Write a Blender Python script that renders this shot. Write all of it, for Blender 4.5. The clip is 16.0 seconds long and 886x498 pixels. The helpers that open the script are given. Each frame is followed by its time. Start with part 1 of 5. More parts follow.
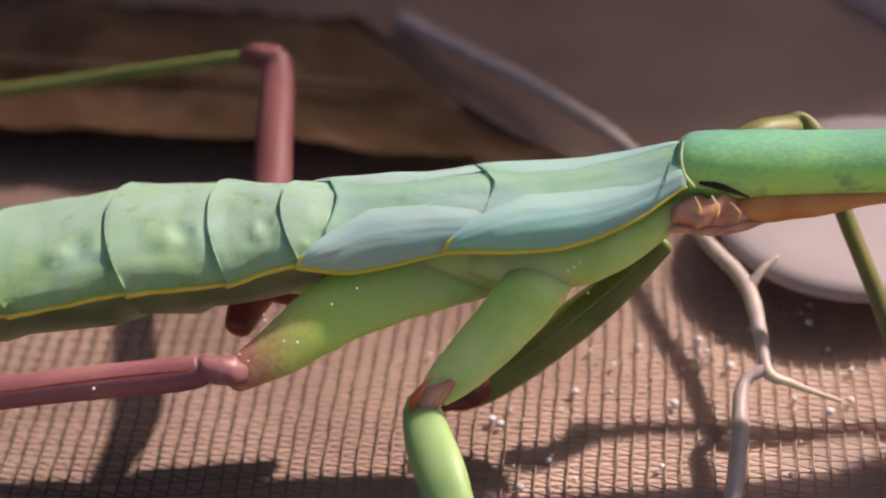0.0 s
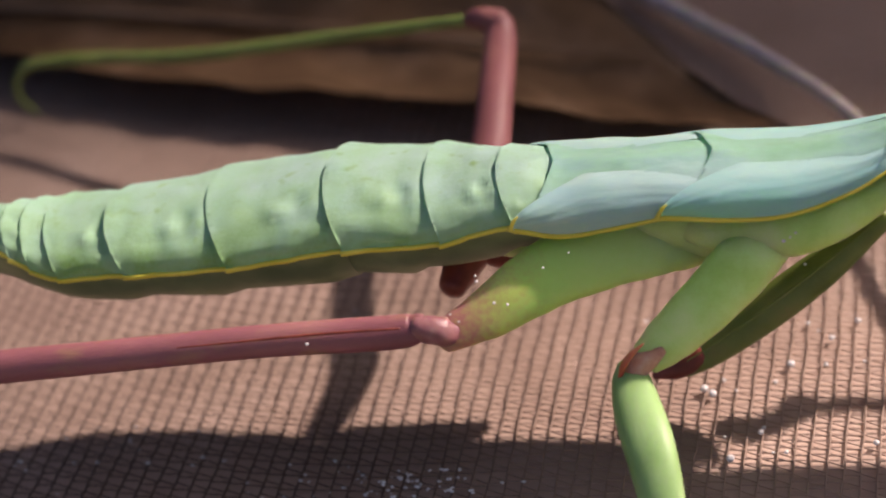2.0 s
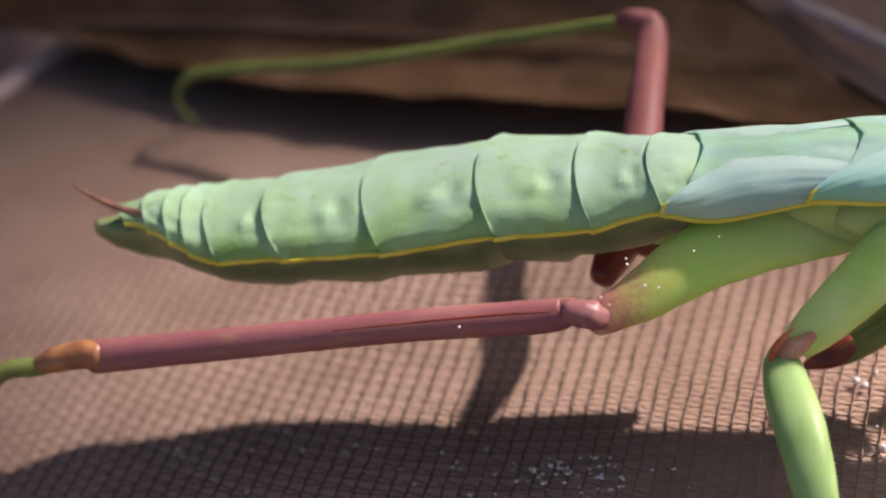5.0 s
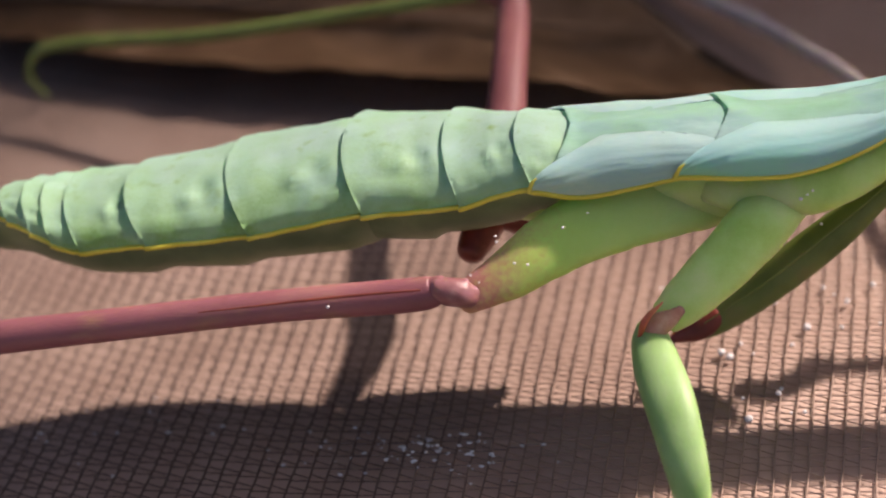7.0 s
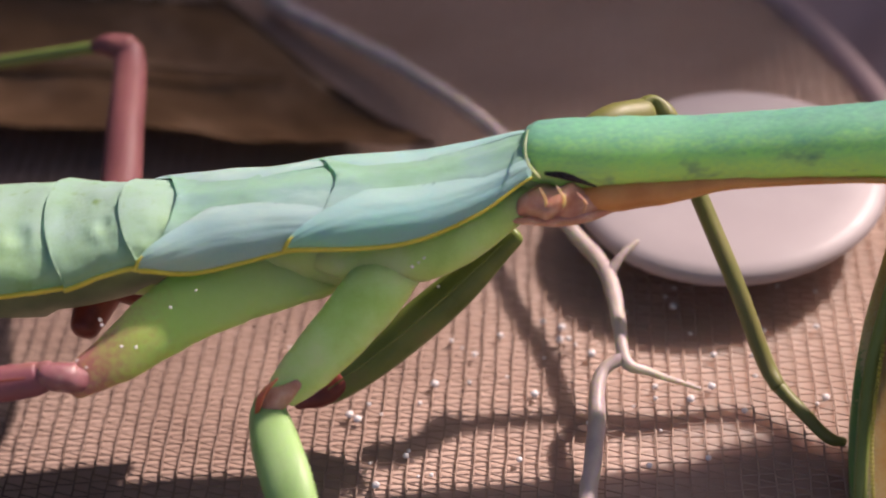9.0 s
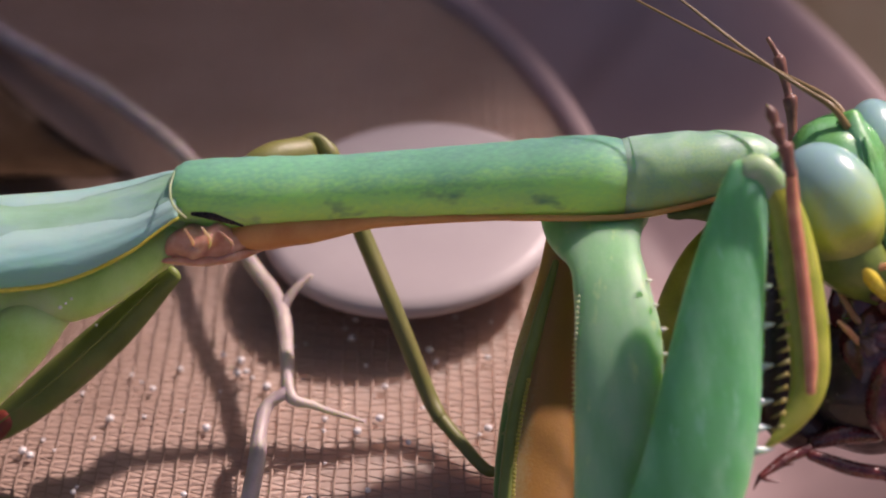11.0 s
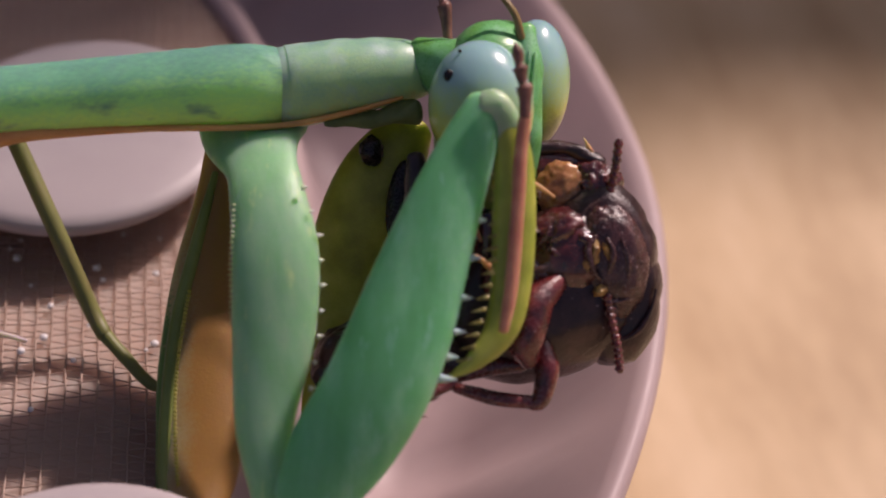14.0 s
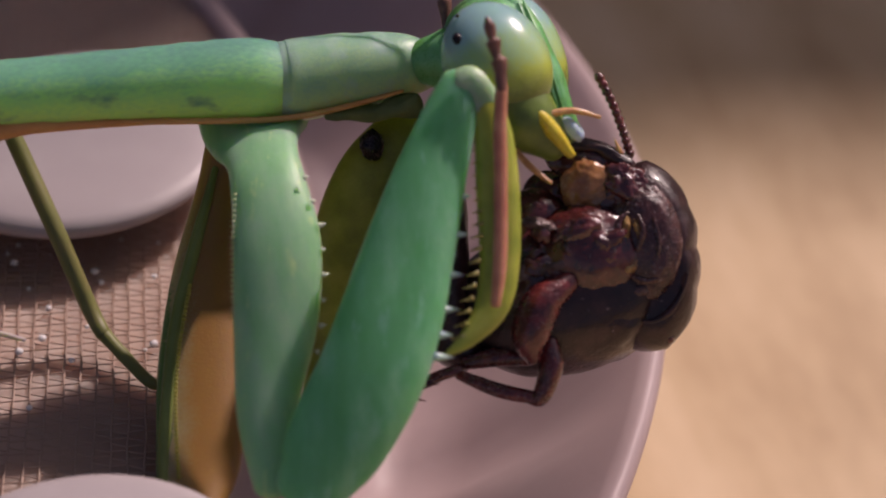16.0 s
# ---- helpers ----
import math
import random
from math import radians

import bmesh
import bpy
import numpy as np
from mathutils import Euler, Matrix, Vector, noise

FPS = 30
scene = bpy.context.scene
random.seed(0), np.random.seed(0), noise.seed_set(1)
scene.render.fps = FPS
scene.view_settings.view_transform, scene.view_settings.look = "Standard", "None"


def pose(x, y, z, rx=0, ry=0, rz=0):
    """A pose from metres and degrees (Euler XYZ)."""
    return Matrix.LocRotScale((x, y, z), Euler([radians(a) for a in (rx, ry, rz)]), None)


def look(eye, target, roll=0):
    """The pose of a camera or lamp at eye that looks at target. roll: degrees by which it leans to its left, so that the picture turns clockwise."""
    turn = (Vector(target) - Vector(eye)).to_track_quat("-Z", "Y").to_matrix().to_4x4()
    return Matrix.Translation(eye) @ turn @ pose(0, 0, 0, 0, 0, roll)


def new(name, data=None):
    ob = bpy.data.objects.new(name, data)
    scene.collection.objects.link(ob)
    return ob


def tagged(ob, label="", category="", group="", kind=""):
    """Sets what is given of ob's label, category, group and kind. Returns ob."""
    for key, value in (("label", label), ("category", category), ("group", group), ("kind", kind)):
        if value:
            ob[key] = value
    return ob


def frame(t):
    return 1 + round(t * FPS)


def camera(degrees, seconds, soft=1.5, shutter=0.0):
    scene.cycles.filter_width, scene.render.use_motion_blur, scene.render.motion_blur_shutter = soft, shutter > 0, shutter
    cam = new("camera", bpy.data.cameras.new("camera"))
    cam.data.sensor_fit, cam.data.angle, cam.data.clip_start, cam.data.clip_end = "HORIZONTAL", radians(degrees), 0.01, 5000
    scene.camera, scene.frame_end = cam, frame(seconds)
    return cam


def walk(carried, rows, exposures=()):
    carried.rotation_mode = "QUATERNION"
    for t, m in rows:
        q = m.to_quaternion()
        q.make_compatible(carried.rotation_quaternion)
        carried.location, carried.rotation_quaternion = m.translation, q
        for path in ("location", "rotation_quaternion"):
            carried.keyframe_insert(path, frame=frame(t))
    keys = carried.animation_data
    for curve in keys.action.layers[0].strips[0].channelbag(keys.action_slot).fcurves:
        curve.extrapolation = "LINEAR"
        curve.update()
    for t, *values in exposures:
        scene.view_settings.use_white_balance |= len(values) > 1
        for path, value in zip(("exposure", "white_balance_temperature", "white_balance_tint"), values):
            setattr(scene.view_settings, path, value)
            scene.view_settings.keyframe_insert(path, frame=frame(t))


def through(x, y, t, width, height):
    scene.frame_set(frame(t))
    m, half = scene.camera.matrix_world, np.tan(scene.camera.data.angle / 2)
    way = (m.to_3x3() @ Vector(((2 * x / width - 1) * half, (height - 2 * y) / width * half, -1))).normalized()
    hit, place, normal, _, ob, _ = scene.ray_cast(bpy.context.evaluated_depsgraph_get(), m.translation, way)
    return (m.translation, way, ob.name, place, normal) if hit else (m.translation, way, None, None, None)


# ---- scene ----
cam = camera(25.0, 16.0, soft=2.0)
cam.data.dof.use_dof = True
cam.data.dof.focus_distance = 0.0895
cam.data.dof.aperture_fstop = 36.0
# seconds, eye, target, roll
PATH = [
    (0, (0.01151, -0.06960, 0.06516), (0.00682, -0.00604, 0.01680), -6.88),
    (0.5, (0.01274, -0.06944, 0.06519), (0.00525, -0.00628, 0.01666), -8.21),
    (1, (0.01232, -0.06920, 0.06540), (0.00222, -0.00614, 0.01722), -9.03),
    (1.5, (0.01369, -0.06996, 0.06396), (0.00110, -0.00696, 0.01630), -9.89),
    (2, (0.01278, -0.06967, 0.06472), (-0.00159, -0.00739, 0.01662), -10.63),
    (2.5, (0.01115, -0.07095, 0.06467), (-0.00435, -0.00850, 0.01713), -10.62),
    (3, (0.01221, -0.07108, 0.06383), (-0.00611, -0.00860, 0.01734), -11.75),
    (3.5, (0.01207, -0.07074, 0.06455), (-0.00719, -0.00855, 0.01806), -12.34),
    (5.8, (0.01311, -0.07368, 0.06173), (-0.00704, -0.01025, 0.01733), -13.39),
    (6, (0.01142, -0.07120, 0.06438), (-0.00702, -0.00927, 0.01722), -12.60),
    (6.5, (0.00991, -0.06936, 0.06654), (-0.00574, -0.00857, 0.01694), -12.18),
    (7, (0.01154, -0.07193, 0.06314), (-0.00247, -0.00904, 0.01571), -10.90),
    (7.5, (0.01133, -0.06920, 0.06430), (0.00080, -0.00661, 0.01559), -9.60),
    (8, (0.01155, -0.06802, 0.06549), (0.00416, -0.00572, 0.01585), -8.41),
    (8.5, (0.01545, -0.06660, 0.06602), (0.00948, -0.00435, 0.01613), -8.43),
    (9, (0.01661, -0.06692, 0.06509), (0.01336, -0.00464, 0.01498), -7.55),
    (9.2, (0.01608, -0.06694, 0.06596), (0.01466, -0.00500, 0.01534), -6.74),
    (11.3, (0.02865, -0.06728, 0.06647), (0.03006, -0.00536, 0.01584), -5.51),
    (11.5, (0.02821, -0.06610, 0.06762), (0.03183, -0.00529, 0.01577), -4.68),
    (12, (0.03059, -0.06535, 0.06789), (0.03551, -0.00568, 0.01483), -3.94),
    (12.5, (0.03253, -0.06659, 0.06685), (0.03872, -0.00689, 0.01395), -3.09),
    (13, (0.03208, -0.06830, 0.06477), (0.04074, -0.00794, 0.01299), -2.44),
    (13.5, (0.03229, -0.06852, 0.06441), (0.04193, -0.00864, 0.01225), -1.86),
    (14, (0.03153, -0.06868, 0.06470), (0.04186, -0.00937, 0.01201), -1.22),
    (14.5, (0.03139, -0.06882, 0.06473), (0.04217, -0.00977, 0.01185), -0.64),
    (15, (0.03121, -0.06936, 0.06391), (0.04224, -0.00999, 0.01143), -1.02),
    (15.5, (0.03052, -0.07025, 0.06227), (0.04204, -0.00992, 0.01101), -1.41),
    (16, (0.03023, -0.07082, 0.06152), (0.04168, -0.00956, 0.01136), -1.09),
]

walk(cam, [(t, look(eye, target, roll)) for t, eye, target, roll in PATH], exposures=[(0, 0.54, 6650, 24), (2, 0.62, 6600, 22), (7, 0.72, 6550, 21), (9, 0.62, 6450, 25), (11.5, 0.33, 6450, 30), (12, 0.36, 6350, 30), (14, 0.02, 6350, 29), (16, -0.18, 6350, 29)])

# ---- light: one hard light high behind the lid, and the sky ----
SUN_WAY = Vector((-0.9, -0.64, -1.0)).normalized()
world = bpy.data.worlds.new("sky")
scene.world = world
world.use_nodes = True
wn, wl = world.node_tree.nodes, world.node_tree.links
sky = wn.new("ShaderNodeTexSky")
sky.sky_type, sky.sun_disc = "NISHITA", False
sky.dust_density, sky.ozone_density = 4.0, 0.2
sky.sun_elevation, sky.sun_rotation = radians(42), radians(54.6)
wl.new(sky.outputs["Color"], wn["Background"].inputs["Color"])
wn["Background"].inputs["Strength"].default_value = 0.066
sun_data = bpy.data.lights.new("sun", "SUN")
sun_data.energy, sun_data.angle, sun_data.color = 4.5, radians(1.8), (1.0, 0.87, 0.74)
sun = new("sun", sun_data)
sun.matrix_world = Matrix.Translation((0.3, 0.15, 0.5)) @ SUN_WAY.to_track_quat("-Z", "Y").to_matrix().to_4x4()

MM = 0.001


# ---- materials ----
def nodes_of(name):
    m = bpy.data.materials.new(name)
    m.use_nodes = True
    return m, m.node_tree.nodes, m.node_tree.links, m.node_tree.nodes["Principled BSDF"]


def put(bsdf, **values):
    for key, value in values.items():
        bsdf.inputs[key.replace("_", " ")].default_value = value


def ramp_node(n, stops):
    r = n.new("ShaderNodeValToRGB")
    while len(r.color_ramp.elements) < len(stops):
        r.color_ramp.elements.new(0.5)
    for e, (at, col) in zip(r.color_ramp.elements, stops):
        e.position, e.color = at, (*col, 1)
    return r


def mottled(name, stops, size, rough=0.45, bump=0.15, fine=0.15, sss=0.0, spec=0.5, coat=0.0, way=None, span=(0, 1), mixin=0.35, transmission=0.0, rough_var=0.15, stretch=(1, 1, 1), spots=None, metal=0.0, deep=1.3, through=0.0):
    """A surface with stains of the given size and finer grain (mm); way and span lay the colours along a direction."""
    m, n, l, b = nodes_of(name)
    tc = n.new("ShaderNodeTexCoord")
    mp = n.new("ShaderNodeMapping")
    mp.inputs["Scale"].default_value = stretch
    l.new(tc.outputs["Object"], mp.inputs["Vector"])
    big = n.new("ShaderNodeTexNoise")
    big.inputs["Scale"].default_value, big.inputs["Detail"].default_value = 1 / (size * MM), 4
    small = n.new("ShaderNodeTexNoise")
    small.inputs["Scale"].default_value, small.inputs["Detail"].default_value = 1 / (fine * MM), 5
    l.new(mp.outputs["Vector"], big.inputs["Vector"]), l.new(mp.outputs["Vector"], small.inputs["Vector"])
    fac = n.new("ShaderNodeMath")
    fac.operation = "MULTIPLY_ADD"
    fac.inputs[1].default_value = 0.3
    l.new(small.outputs["Fac"], fac.inputs[0])
    spread = n.new("ShaderNodeMapRange")
    spread.inputs["From Min"].default_value, spread.inputs["From Max"].default_value = 0.3, 0.7
    spread.inputs["To Max"].default_value = 0.8
    l.new(big.outputs["Fac"], spread.inputs["Value"])
    last = spread.outputs["Result"]
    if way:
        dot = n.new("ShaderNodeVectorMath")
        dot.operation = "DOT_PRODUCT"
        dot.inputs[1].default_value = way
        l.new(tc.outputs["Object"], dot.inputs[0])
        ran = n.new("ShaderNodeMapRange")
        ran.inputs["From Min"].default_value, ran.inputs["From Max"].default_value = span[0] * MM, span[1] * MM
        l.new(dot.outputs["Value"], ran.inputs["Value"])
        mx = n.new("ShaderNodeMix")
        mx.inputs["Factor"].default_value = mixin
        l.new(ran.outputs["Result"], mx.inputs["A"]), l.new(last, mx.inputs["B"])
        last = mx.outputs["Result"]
    l.new(last, fac.inputs[2])
    sh = n.new("ShaderNodeMath")
    sh.operation, sh.inputs[1].default_value = "SUBTRACT", 0.15
    l.new(fac.outputs["Value"], sh.inputs[0])
    r = ramp_node(n, stops)
    l.new(sh.outputs["Value"], r.inputs["Fac"])
    colour = r.outputs["Color"]
    if spots:
        wide, low, high, tint = spots
        sn = n.new("ShaderNodeTexNoise")
        sn.inputs["Scale"].default_value, sn.inputs["Detail"].default_value = 1 / (wide * MM), 3
        l.new(mp.outputs["Vector"], sn.inputs["Vector"])
        sr = n.new("ShaderNodeMapRange")
        sr.inputs["From Min"].default_value, sr.inputs["From Max"].default_value = low, high
        l.new(sn.outputs["Fac"], sr.inputs["Value"])
        sm = n.new("ShaderNodeMix")
        sm.data_type = "RGBA"
        sm.inputs[7].default_value = (*tint, 1)
        l.new(sr.outputs["Result"], sm.inputs[0]), l.new(colour, sm.inputs[6])
        colour = sm.outputs[2]
    l.new(colour, b.inputs["Base Color"])
    rr = n.new("ShaderNodeMapRange")
    rr.inputs["To Min"].default_value, rr.inputs["To Max"].default_value = rough - rough_var, rough + rough_var
    l.new(small.outputs["Fac"], rr.inputs["Value"]), l.new(rr.outputs["Result"], b.inputs["Roughness"])
    bp = n.new("ShaderNodeBump")
    bp.inputs["Strength"].default_value, bp.inputs["Distance"].default_value = bump, 0.08 * MM
    l.new(small.outputs["Fac"], bp.inputs["Height"]), l.new(bp.outputs["Normal"], b.inputs["Normal"])
    put(b, Subsurface_Weight=sss, Subsurface_Radius=(0.7, 1.0, 0.35), Subsurface_Scale=deep * MM, Specular_IOR_Level=spec, Coat_Weight=coat, Transmission_Weight=transmission, Metallic=metal)
    if through:
        # part of the light passes the thin wall
        glow, both = n.new("ShaderNodeBsdfTranslucent"), n.new("ShaderNodeMixShader")
        both.inputs["Fac"].default_value = through
        l.new(colour, glow.inputs["Color"])
        l.new(b.outputs["BSDF"], both.inputs[1]), l.new(glow.outputs["BSDF"], both.inputs[2])
        l.new(both.outputs["Shader"], n["Material Output"].inputs["Surface"])
    return m


M = {}
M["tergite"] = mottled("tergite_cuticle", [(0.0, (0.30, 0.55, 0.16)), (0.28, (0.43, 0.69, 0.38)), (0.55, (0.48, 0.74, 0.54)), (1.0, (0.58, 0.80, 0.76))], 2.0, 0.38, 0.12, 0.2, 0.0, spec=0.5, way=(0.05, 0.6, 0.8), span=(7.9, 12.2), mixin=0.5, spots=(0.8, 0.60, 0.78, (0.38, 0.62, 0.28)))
M["margin"] = mottled("yellow_margin", [(0.0, (0.55, 0.50, 0.03)), (1.0, (0.72, 0.66, 0.10))], 1.5, 0.4, 0.1, 0.1, 0.1)
# dark green with the shade under the plates put into it
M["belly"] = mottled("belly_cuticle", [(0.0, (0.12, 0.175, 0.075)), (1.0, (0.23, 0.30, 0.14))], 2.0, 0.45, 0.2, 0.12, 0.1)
M["pad"] = mottled("wing_pad", [(0.0, (0.44, 0.82, 0.52)), (0.22, (0.40, 0.84, 0.67)), (0.45, (0.43, 0.79, 0.76)), (0.7, (0.52, 0.80, 0.76)), (1.0, (0.54, 0.83, 0.72))], 1.7, 0.34, 0.2, 0.2, 0.3, spec=0.5, stretch=(0.35, 1, 1), way=(0, 0.6, 0.8), span=(9.0, 11.9), mixin=0.42, deep=1.6)
M["rear_pad"] = mottled("rear_wing_pad", [(0.0, (0.72, 0.88, 0.72)), (0.25, (0.54, 0.80, 0.72)), (0.5, (0.48, 0.75, 0.74)), (0.75, (0.58, 0.81, 0.76)), (1.0, (0.58, 0.84, 0.74))], 1.7, 0.34, 0.2, 0.2, 0.3, spec=0.5, stretch=(0.35, 1, 1), way=(0, 0.6, 0.8), span=(8.7, 11.9), mixin=0.45, deep=1.6)
M["notum"] = mottled("notum_plate", [(0.0, (0.36, 0.66, 0.45)), (0.35, (0.41, 0.71, 0.55)), (0.7, (0.39, 0.65, 0.60)), (1.0, (0.52, 0.75, 0.68))], 1.6, 0.36, 0.2, 0.2, 0.3, spec=0.5, stretch=(0.5, 1, 1), deep=1.6)
M["pleura"] = mottled("thorax_side", [(0.0, (0.34, 0.54, 0.12)), (0.5, (0.44, 0.66, 0.19)), (1.0, (0.52, 0.70, 0.30))], 2.0, 0.42, 0.15, 0.12, 0.7, deep=2.6)
M["leg_green"] = mottled("green_leg", [(0.0, (0.40, 0.63, 0.13)), (0.5, (0.52, 0.78, 0.26)), (1.0, (0.64, 0.83, 0.40))], 2.2, 0.42, 0.12, 0.1, 0.8, spec=0.4, deep=2.6)
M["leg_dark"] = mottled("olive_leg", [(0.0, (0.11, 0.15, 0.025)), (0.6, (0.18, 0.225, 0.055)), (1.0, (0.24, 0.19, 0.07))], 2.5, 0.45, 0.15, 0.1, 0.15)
M["pink"] = mottled("pink_femur", [(0.0, (0.20, 0.068, 0.082)), (0.5, (0.265, 0.10, 0.112)), (1.0, (0.33, 0.155, 0.14))], 2.5, 0.45, 0.25, 0.12, 0.25, stretch=(0.4, 1, 1), spots=(1.4, 0.55, 0.75, (0.30, 0.17, 0.10)))
# darker copy of the pink, with the far leg's shade put in
M["shaded_pink"] = mottled("shaded_far_femur", [(0.0, (0.13, 0.045, 0.05)), (0.5, (0.18, 0.068, 0.07)), (1.0, (0.24, 0.11, 0.09))], 2.5, 0.55, 0.25, 0.12, 0.25, spec=0.25, stretch=(1, 0.4, 1))
M["mid_tibia"] = mottled("bright_green_tibia", [(0.0, (0.20, 0.34, 0.11)), (0.5, (0.28, 0.44, 0.18)), (1.0, (0.36, 0.50, 0.26))], 2.0, 0.45, 0.12, 0.12, 0.5, spec=0.35, stretch=(1, 0.3, 1), deep=2.2)
M["hind_coxa"] = mottled("hind_leg_green", [(0.0, (0.28, 0.10, 0.11)), (0.14, (0.38, 0.17, 0.13)), (0.36, (0.42, 0.52, 0.13)), (0.5, (0.40, 0.63, 0.14)), (1.0, (0.46, 0.67, 0.22))], 2.4, 0.4, 0.12, 0.3, 0.7, spec=0.45, way=(1, 0, 0), span=(-3.7, 6.0), mixin=0.08, deep=2.6)
M["olive_brown"] = mottled("olive_brown_leg", [(0.0, (0.12, 0.13, 0.03)), (0.5, (0.165, 0.165, 0.045)), (1.0, (0.20, 0.15, 0.065))], 2.0, 0.5, 0.2, 0.12, 0.15)
# dimmed leg green: shade over the far leg is put into the colour
M["far_tibia"] = mottled("dull_green_tibia", [(0.0, (0.10, 0.12, 0.028)), (0.5, (0.13, 0.175, 0.04)), (1.0, (0.17, 0.19, 0.055))], 3.0, 0.5, 0.15, 0.12, 0.2)
M["knee"] = mottled("orange_knee", [(0.0, (0.22, 0.085, 0.04)), (1.0, (0.42, 0.21, 0.09))], 0.9, 0.4, 0.15, 0.1, 0.2)
M["joint"] = mottled("pale_joint", [(0.0, (0.21, 0.075, 0.085)), (0.5, (0.265, 0.115, 0.122)), (1.0, (0.35, 0.21, 0.20))], 0.7, 0.4, 0.2, 0.1, 0.4)
M["red"] = mottled("red_inner_leg", [(0.0, (0.12, 0.02, 0.015)), (1.0, (0.30, 0.06, 0.04))], 1.2, 0.4, 0.15, 0.1, 0.1)
M["red_knee"] = mottled("red_knee", [(0.0, (0.42, 0.06, 0.04)), (1.0, (0.58, 0.16, 0.10))], 0.6, 0.35, 0.15, 0.1, 0.4)
M["membrane"] = mottled("pink_membrane", [(0.0, (0.46, 0.19, 0.12)), (0.5, (0.58, 0.30, 0.20)), (1.0, (0.70, 0.46, 0.34))], 0.8, 0.38, 0.4, 0.2, 0.5)
M["orange"] = mottled("orange_keel", [(0.0, (0.50, 0.20, 0.05)), (1.0, (0.68, 0.36, 0.12))], 1.5, 0.4, 0.15, 0.1, 0.3)
# greens with a brightened low band and dark top, painted for light passing through
M["pronotum"] = mottled("pronotum_cuticle", [(0.0, (0.58, 0.52, 0.12)), (0.16, (0.52, 0.80, 0.18)), (0.40, (0.34, 0.68, 0.24)), (0.60, (0.15, 0.40, 0.25)), (0.8, (0.10, 0.26, 0.21)), (1.0, (0.11, 0.25, 0.22))], 2.2, 0.55, 0.2, 0.15, 0.6, spec=0.25, way=(0.06, 0.6, 0.8), span=(11.5, 15.9), mixin=0.2, spots=(0.9, 0.60, 0.80, (0.10, 0.25, 0.19)), stretch=(0.5, 1, 1), deep=2.6)
M["prozona"] = mottled("prozona_cuticle", [(0.0, (0.476, 0.443, 0.164)), (0.18, (0.377, 0.558, 0.246)), (0.42, (0.246, 0.443, 0.287)), (0.7, (0.18, 0.344, 0.303)), (1.0, (0.221, 0.344, 0.336))], 1.6, 0.4, 0.2, 0.15, 0.5, spec=0.45, way=(0, 0.6, 0.8), span=(9.9, 14.6), mixin=0.35, spots=(1.2, 0.5, 0.75, (0.34, 0.50, 0.45)), deep=2.6)
M["foreleg"] = mottled("foreleg_green", [(0.0, (0.10, 0.38, 0.15)), (0.4, (0.13, 0.43, 0.20)), (0.7, (0.18, 0.49, 0.26)), (1.0, (0.27, 0.56, 0.36))], 1.6, 0.46, 0.15, 0.15, 0.9, spec=0.4, stretch=(1.6, 0.6, 0.5), spots=(0.9, 0.60, 0.78, (0.24, 0.54, 0.38)), deep=2.6)
M["coxa"] = mottled("fore_coxa_green", [(0.0, (0.176, 0.4, 0.192)), (0.5, (0.24, 0.456, 0.264)), (1.0, (0.336, 0.496, 0.328))], 2.2, 0.46, 0.15, 0.15, 0.9, spec=0.4, stretch=(2, 0.8, 0.4), spots=(0.8, 0.62, 0.8, (0.42, 0.57, 0.28)), deep=2.6)
M["elbow"] = mottled("pale_elbow", [(0.0, (0.26, 0.42, 0.24)), (1.0, (0.42, 0.53, 0.38))], 0.7, 0.4, 0.2, 0.1, 0.6)
M["foreleg_yellow"] = mottled("foreleg_inner", [(0.0, (0.20, 0.20, 0.02)), (0.5, (0.38, 0.36, 0.04)), (1.0, (0.55, 0.50, 0.08))], 2.0, 0.4, 0.12, 0.1, 0.4, deep=2.2)
M["foreleg_orange"] = mottled("coxa_inner", [(0.0, (0.05, 0.16, 0.04)), (0.14, (0.08, 0.17, 0.04)), (0.20, (0.36, 0.30, 0.15)), (0.34, (0.32, 0.22, 0.08)), (0.48, (0.30, 0.15, 0.025)), (1.0, (0.22, 0.105, 0.02))], 2.4, 0.42, 0.15, 0.12, 0.5, way=(0.99, -0.138, -0.04), span=(30.1, 33.7), mixin=0.14, deep=2.2)
M["tibia"] = mottled("olive_tibia", [(0.0, (0.22, 0.28, 0.03)), (0.5, (0.34, 0.38, 0.05)), (1.0, (0.42, 0.44, 0.08))], 1.2, 0.36, 0.12, 0.1, 0.25, deep=1.5)
M["tarsus"] = mottled("pink_tarsus", [(0.0, (0.36, 0.12, 0.08)), (0.6, (0.54, 0.23, 0.15)), (1.0, (0.58, 0.31, 0.2))], 1.0, 0.42, 0.15, 0.08, 0.2)
M["tarsus_brown"] = mottled("brown_tarsus", [(0.0, (0.10, 0.04, 0.03)), (1.0, (0.28, 0.13, 0.10))], 0.6, 0.42, 0.15, 0.08, 0.1)
M["spine_pale"] = mottled("pale_spine", [(0.0, (0.40, 0.52, 0.36)), (1.0, (0.74, 0.76, 0.62))], 0.3, 0.28, 0.05, 0.1, 0.3)
M["spine_yellow"] = mottled("yellow_spine", [(0.0, (0.10, 0.07, 0.02)), (0.5, (0.42, 0.36, 0.10)), (1.0, (0.66, 0.60, 0.28))], 0.3, 0.3, 0.05, 0.1, 0.2)
M["spine_glass"] = mottled("glassy_spine", [(0.0, (0.22, 0.38, 0.35)), (1.0, (0.40, 0.55, 0.52))], 0.3, 0.2, 0.05, 0.1, 0.5)
